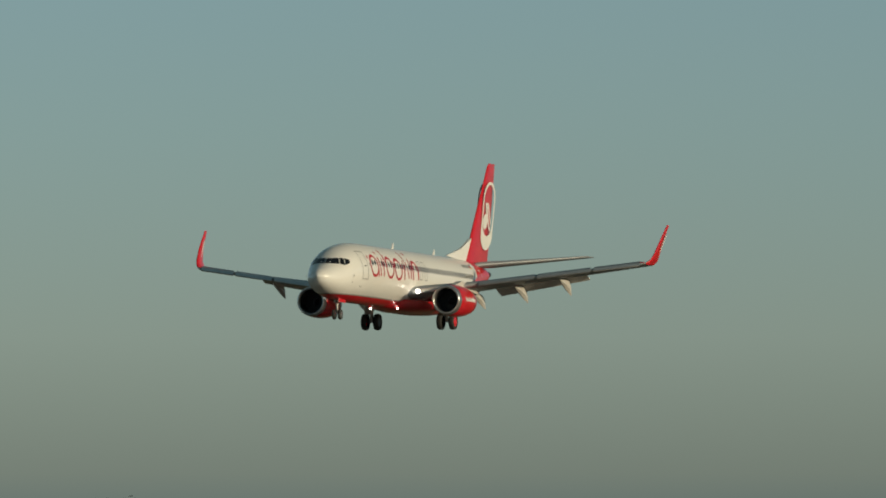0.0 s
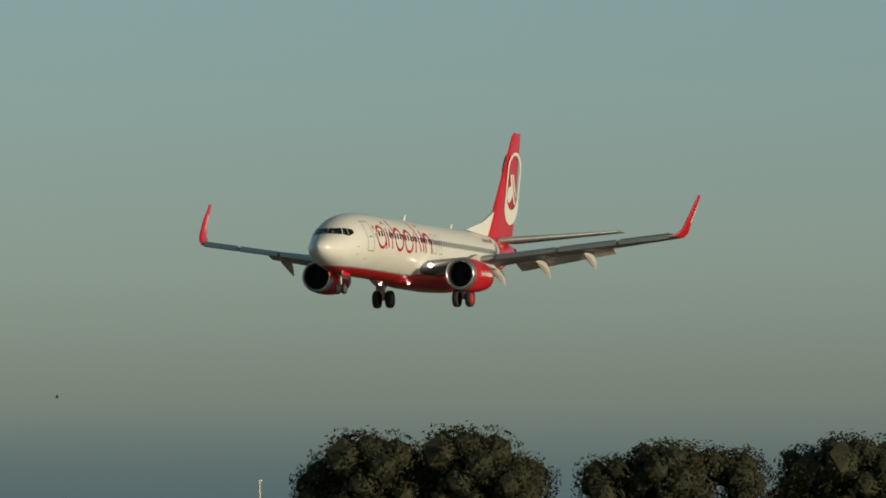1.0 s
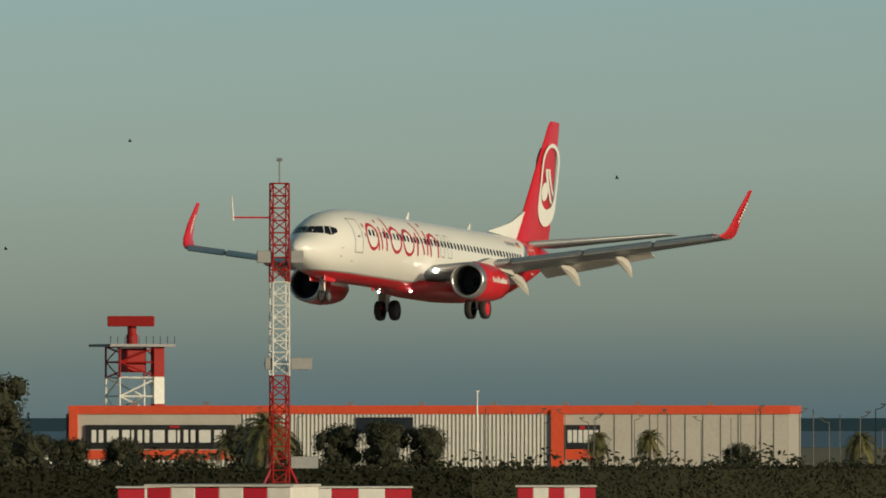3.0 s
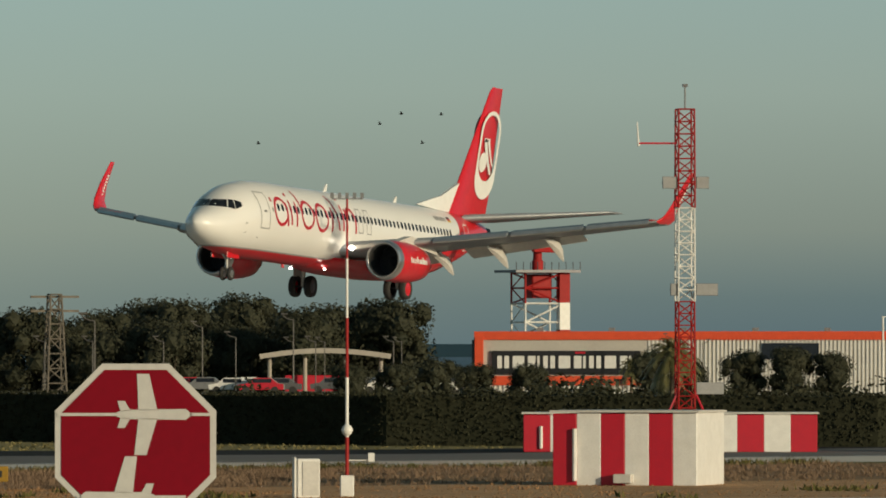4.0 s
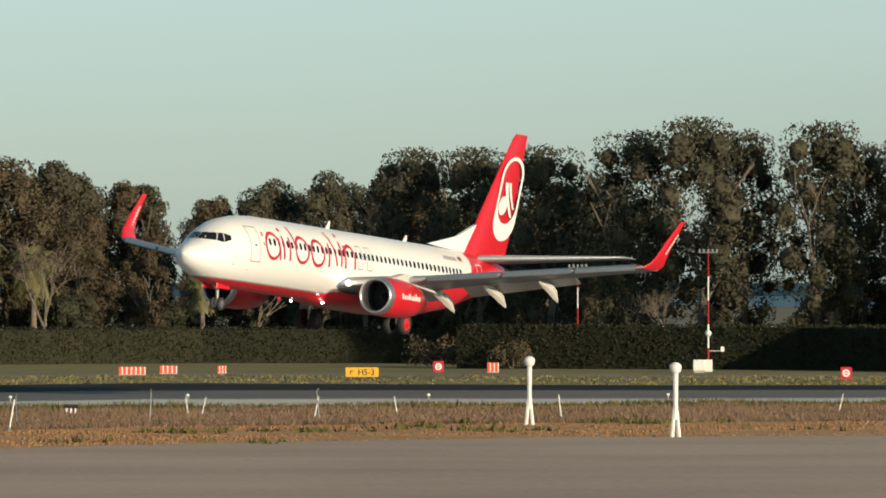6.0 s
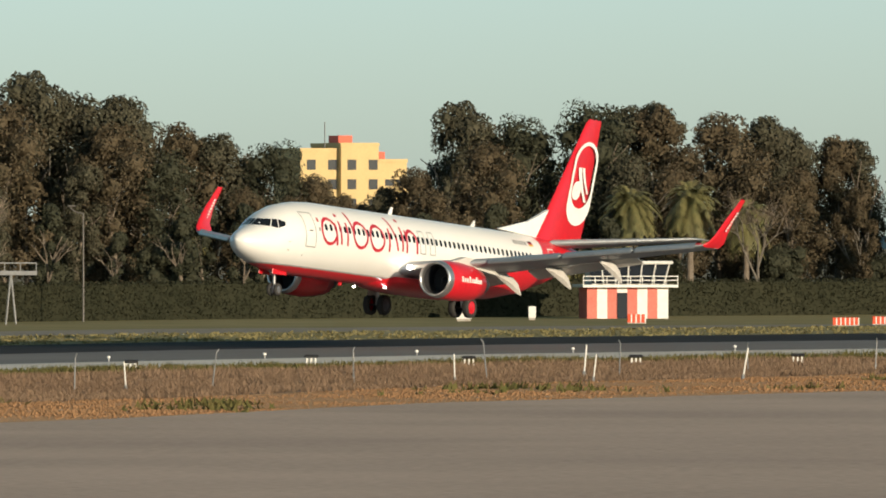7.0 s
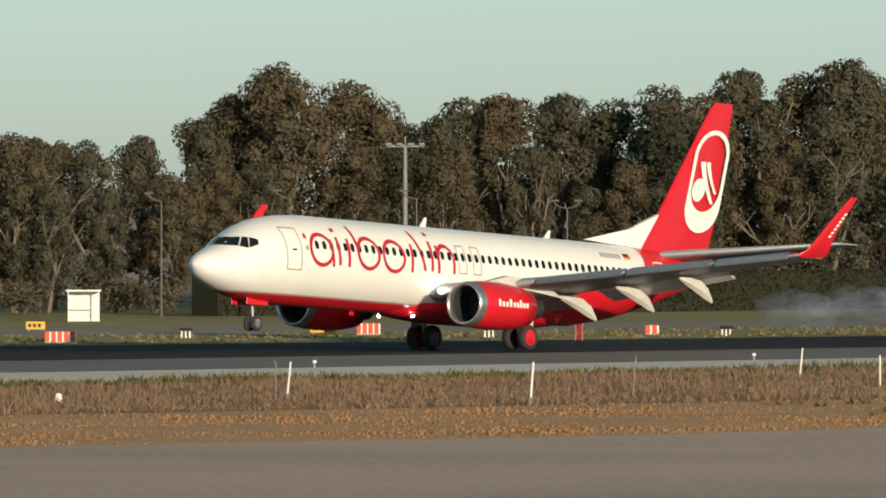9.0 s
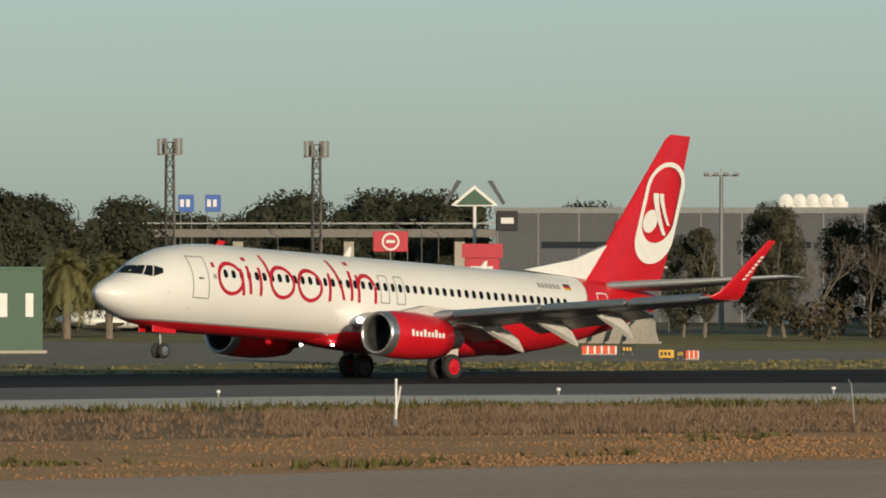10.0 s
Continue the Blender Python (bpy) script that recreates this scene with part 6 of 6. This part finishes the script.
def apartment_block():
    ob = thing("apartment_building", "ochre apartment block lit by low sun", "building", facing(-75, 1500, 0, 0, 0, 22))
    for x0, x1, h in ((-8, -2.0, 18.6), (-2.0, 4.0, 19.4), (4.0, 8.5, 17.0)):
        w = part("wall", B(x0, x1, 0 if x0 > -3 else 1.2, 12, 0, h), ochre, ob)
        part("parapet", B(x0 - .1, x1 + .1, -.1 if x0 > -3 else 1.1, 12, h, h + .5), ochre, w)
        for fl in range(6):
            z = 1.4 + 2.9 * fl
            if z + 1.5 < h:
                for k in range(2):
                    x = x0 + 1.0 + k * (x1 - x0 - 2.6)
                    part("window", B(x, x + 1.4, (-.05 if x0 > -3 else 1.15), (.02 if x0 > -3 else 1.22), z, z + 1.5), dark_glass, w)
                if x0 > 3:
                    part("balcony", B(x0 + .3, x1 - .3, -1.2, 0, z - .4, z + .5), ochre, w)
    part("stair_head", B(-1.2, 1.0, 3, 7, 19.4, 21.0), orange, ob)
    part("lift_head", B(4.6, 6.2, 3, 7, 17.0, 18.6), orange, ob)
    part("roof_mast", T((-3, 4, 18.6), (-3, 4, 23), .08, n=5), steel, ob)


apartment_block()


# ---- birds and tyre smoke ----
def bird(span):
    ob = thing("bird", "small dark bird in flight", "bird", None, "birds over the field")
    part("body", lathe([(-.09, .006), (-.06, .016), (.03, .02), (.07, .01), (.09, .004)], 8, "x"), sign_black, ob)
    for s in (-1, 1):
        m = bmesh.new()
        v = [m.verts.new(q) for q in ((.04, 0, .01), (-.04, 0, .01), (-.06, s * span, .08), (.0, s * span * .9, .09))]
        m.faces.new(v)
        part("wing", m, sign_black, ob)
    return ob


def puff(seed, r):
    """A loose veil of tyre smoke, thin and grainy at its edges."""
    rng = np.random.default_rng(seed)
    ob = thing("tyre_smoke", "thin bluish puff of tyre smoke over the runway", "smoke", None, "tyre smoke puffs")
    for k in range(3):
        bm = bmesh.new()
        bmesh.ops.create_icosphere(bm, subdivisions=3, radius=1)
        o = Vector(rng.normal(0, .35, 3))
        for v in bm.verts:
            n = noise.noise(v.co * 1.6 + o * 5) * .35
            v.co = (v.co * (1 + n) * r * rng.uniform(.98, 1.02))
            v.co.z *= .42
            v.co += Vector((o.x * r * 1.6, o.y * r, abs(o.z) * .4 * r + .4 * r))
        part("veil", bm, smoke_mat, ob, smooth=True)
    return ob


smoke_mat = bpy.data.materials.new("tyre_smoke")
smoke_mat.use_nodes = True
st = smoke_mat.node_tree
so = st.nodes["Material Output"]
dif, tra, mx, nz, rg = (st.nodes.new(k) for k in ("ShaderNodeBsdfDiffuse", "ShaderNodeBsdfTransparent", "ShaderNodeMixShader", "ShaderNodeTexNoise", "ShaderNodeMapRange"))
dif.inputs[0].default_value = (.26, .31, .42, 1)
nz.inputs["Scale"].default_value, nz.inputs["Detail"].default_value = .9, 6
rg.inputs[1].default_value, rg.inputs[2].default_value, rg.inputs[3].default_value, rg.inputs[4].default_value = .35, .75, .0, .22
stc = st.nodes.new("ShaderNodeTexCoord")
st.links.new(stc.outputs["Object"], nz.inputs["Vector"])
st.links.new(nz.outputs[0], rg.inputs[0])
st.links.new(rg.outputs[0], mx.inputs[0])
st.links.new(tra.outputs[0], mx.inputs[1])
st.links.new(dif.outputs[0], mx.inputs[2])
st.links.new(mx.outputs[0], so.inputs[0])

BIRDS = [  # seconds, x, y, z of each bird
    [(0.0, 97.8, 461.9, 10.5), (1.0, 100.9, 461.0, 10.9), (1.5, 98.6, 461.3, 11.7), (2.0, 99.1, 461.1, 12.0), (2.5, 105.6, 459.6, 11.5), (10.0, 128.8, 452.9, 14.6)],
    [(0.0, 118.1, 456.4, 6.7), (1.5, 111.4, 458.2, 9.5), (2.2, 108.2, 459.0, 10.8), (10.0, 73.2, 468.3, 25.5)],
    [(0.0, 55.6, 469.7, 15.9), (3.2, 62.2, 468.1, 15.3), (4.3, 64.5, 467.5, 15.2), (4.5, 64.9, 467.5, 15.1), (10.0, 76.2, 464.7, 14.1)],
    [(0.0, 50.3, 470.6, 9.6), (3.2, 61.6, 468.2, 13.9), (4.3, 65.7, 467.3, 15.9), (4.5, 66.2, 467.3, 15.7), (10.0, 85.6, 463.3, 23.1)],
    [(0.0, 53.2, 469.9, 8.5), (3.2, 63.2, 468.0, 13.6), (4.3, 67.1, 467.1, 15.9), (4.5, 67.3, 467.2, 15.6), (10.0, 84.6, 463.8, 24.3)],
    [(0.0, 61.5, 468.5, 11.4), (3.2, 65.3, 467.6, 13.4), (4.3, 66.2, 467.3, 14.6), (4.5, 66.8, 467.2, 14.2), (10.0, 73.4, 465.7, 17.7)],
    [(0.0, 73.1, 465.9, 25.6), (3.2, 69.9, 466.7, 17.0), (4.3, 68.1, 467.0, 13.8), (4.5, 68.6, 467.0, 13.4), (10.0, 63.0, 468.3, -1.4)],
    [(0.0, 56.2, 470.3, 13.1), (3.2, 58.8, 468.7, 14.0), (4.3, 59.0, 468.2, 14.5), (4.5, 59.9, 468.1, 14.3), (10.0, 64.4, 465.4, 15.8)],
    [(0.0, 97.3, 459.5, 13.0), (3.2, 89.8, 463.1, 16.3), (4.3, 87.3, 464.4, 17.5), (10.0, 73.9, 470.8, 23.4)],
]
PUFFS = [(-69.5, 494, 1.3, 8.3), (-71.5, 490.5, 1.6, 8.35), (-73.5, 488, 1.7, 8.4), (-68, 497, 1.4, 8.3), (-75.5, 484.5, 1.6, 8.45), (-66, 500, 1.5, 8.35), (-79, 486, 2.2, 8.55), (-77, 491, 2.4, 8.5), (-82, 480, 2.0, 8.6)]
birds = [bird(.19 + .02 * (k % 3)) for k in range(len(BIRDS))]
puffs = [puff(200 + k, p[2]) for k, p in enumerate(PUFFS)]


# ---- what moves ----
def motions():
    walk(airliner, [(t, pose(x, y, z, roll, -pitch, yaw)) for t, x, y, z, roll, pitch, yaw in AIRLINER_ROWS])
    # the wings sag as the wheels take the weight
    for wing in [c for c in airliner.children if c.name.split(".")[0] == "wing"]:
        side = 1 if sum(v.co.y for v in wing.data.vertices) > 0 else -1
        root = pose(0, side * 1.9, wing_z(1.9))
        walk(wing, [(t, root @ pose(0, 0, 0, -side * sag) @ root.inverted()) for t, sag in ((0.0, 0), (8.0, 0), (8.5, .55), (9.0, .7), (9.5, 1.4), (10.0, 2.3))])
    walk(antenna, [(float(t), pose(0, 0, 0, 0, 0, 69 * (t - 3.1) - 20)) for t in range(11)])
    for ob, rows in zip(birds, BIRDS):
        walk(ob, [(t, pose(x, y, z, 8, 0, 160)) for t, x, y, z in rows])
    # the smoke rises from the runway where the wheels touch, then drifts and thins out sideways
    for ob, (x, y, r, t0) in zip(puffs, PUFFS):
        walk(ob, [(0.0, pose(x, y, -3.2)), (t0, pose(x, y, -3.2)), (t0 + .15, pose(x + .5, y, 0.1)), (t0 + .6, pose(x + 2.5, y + 3, .5)), (10.0, pose(x + 7, y + 8, 1.2))])


motions()
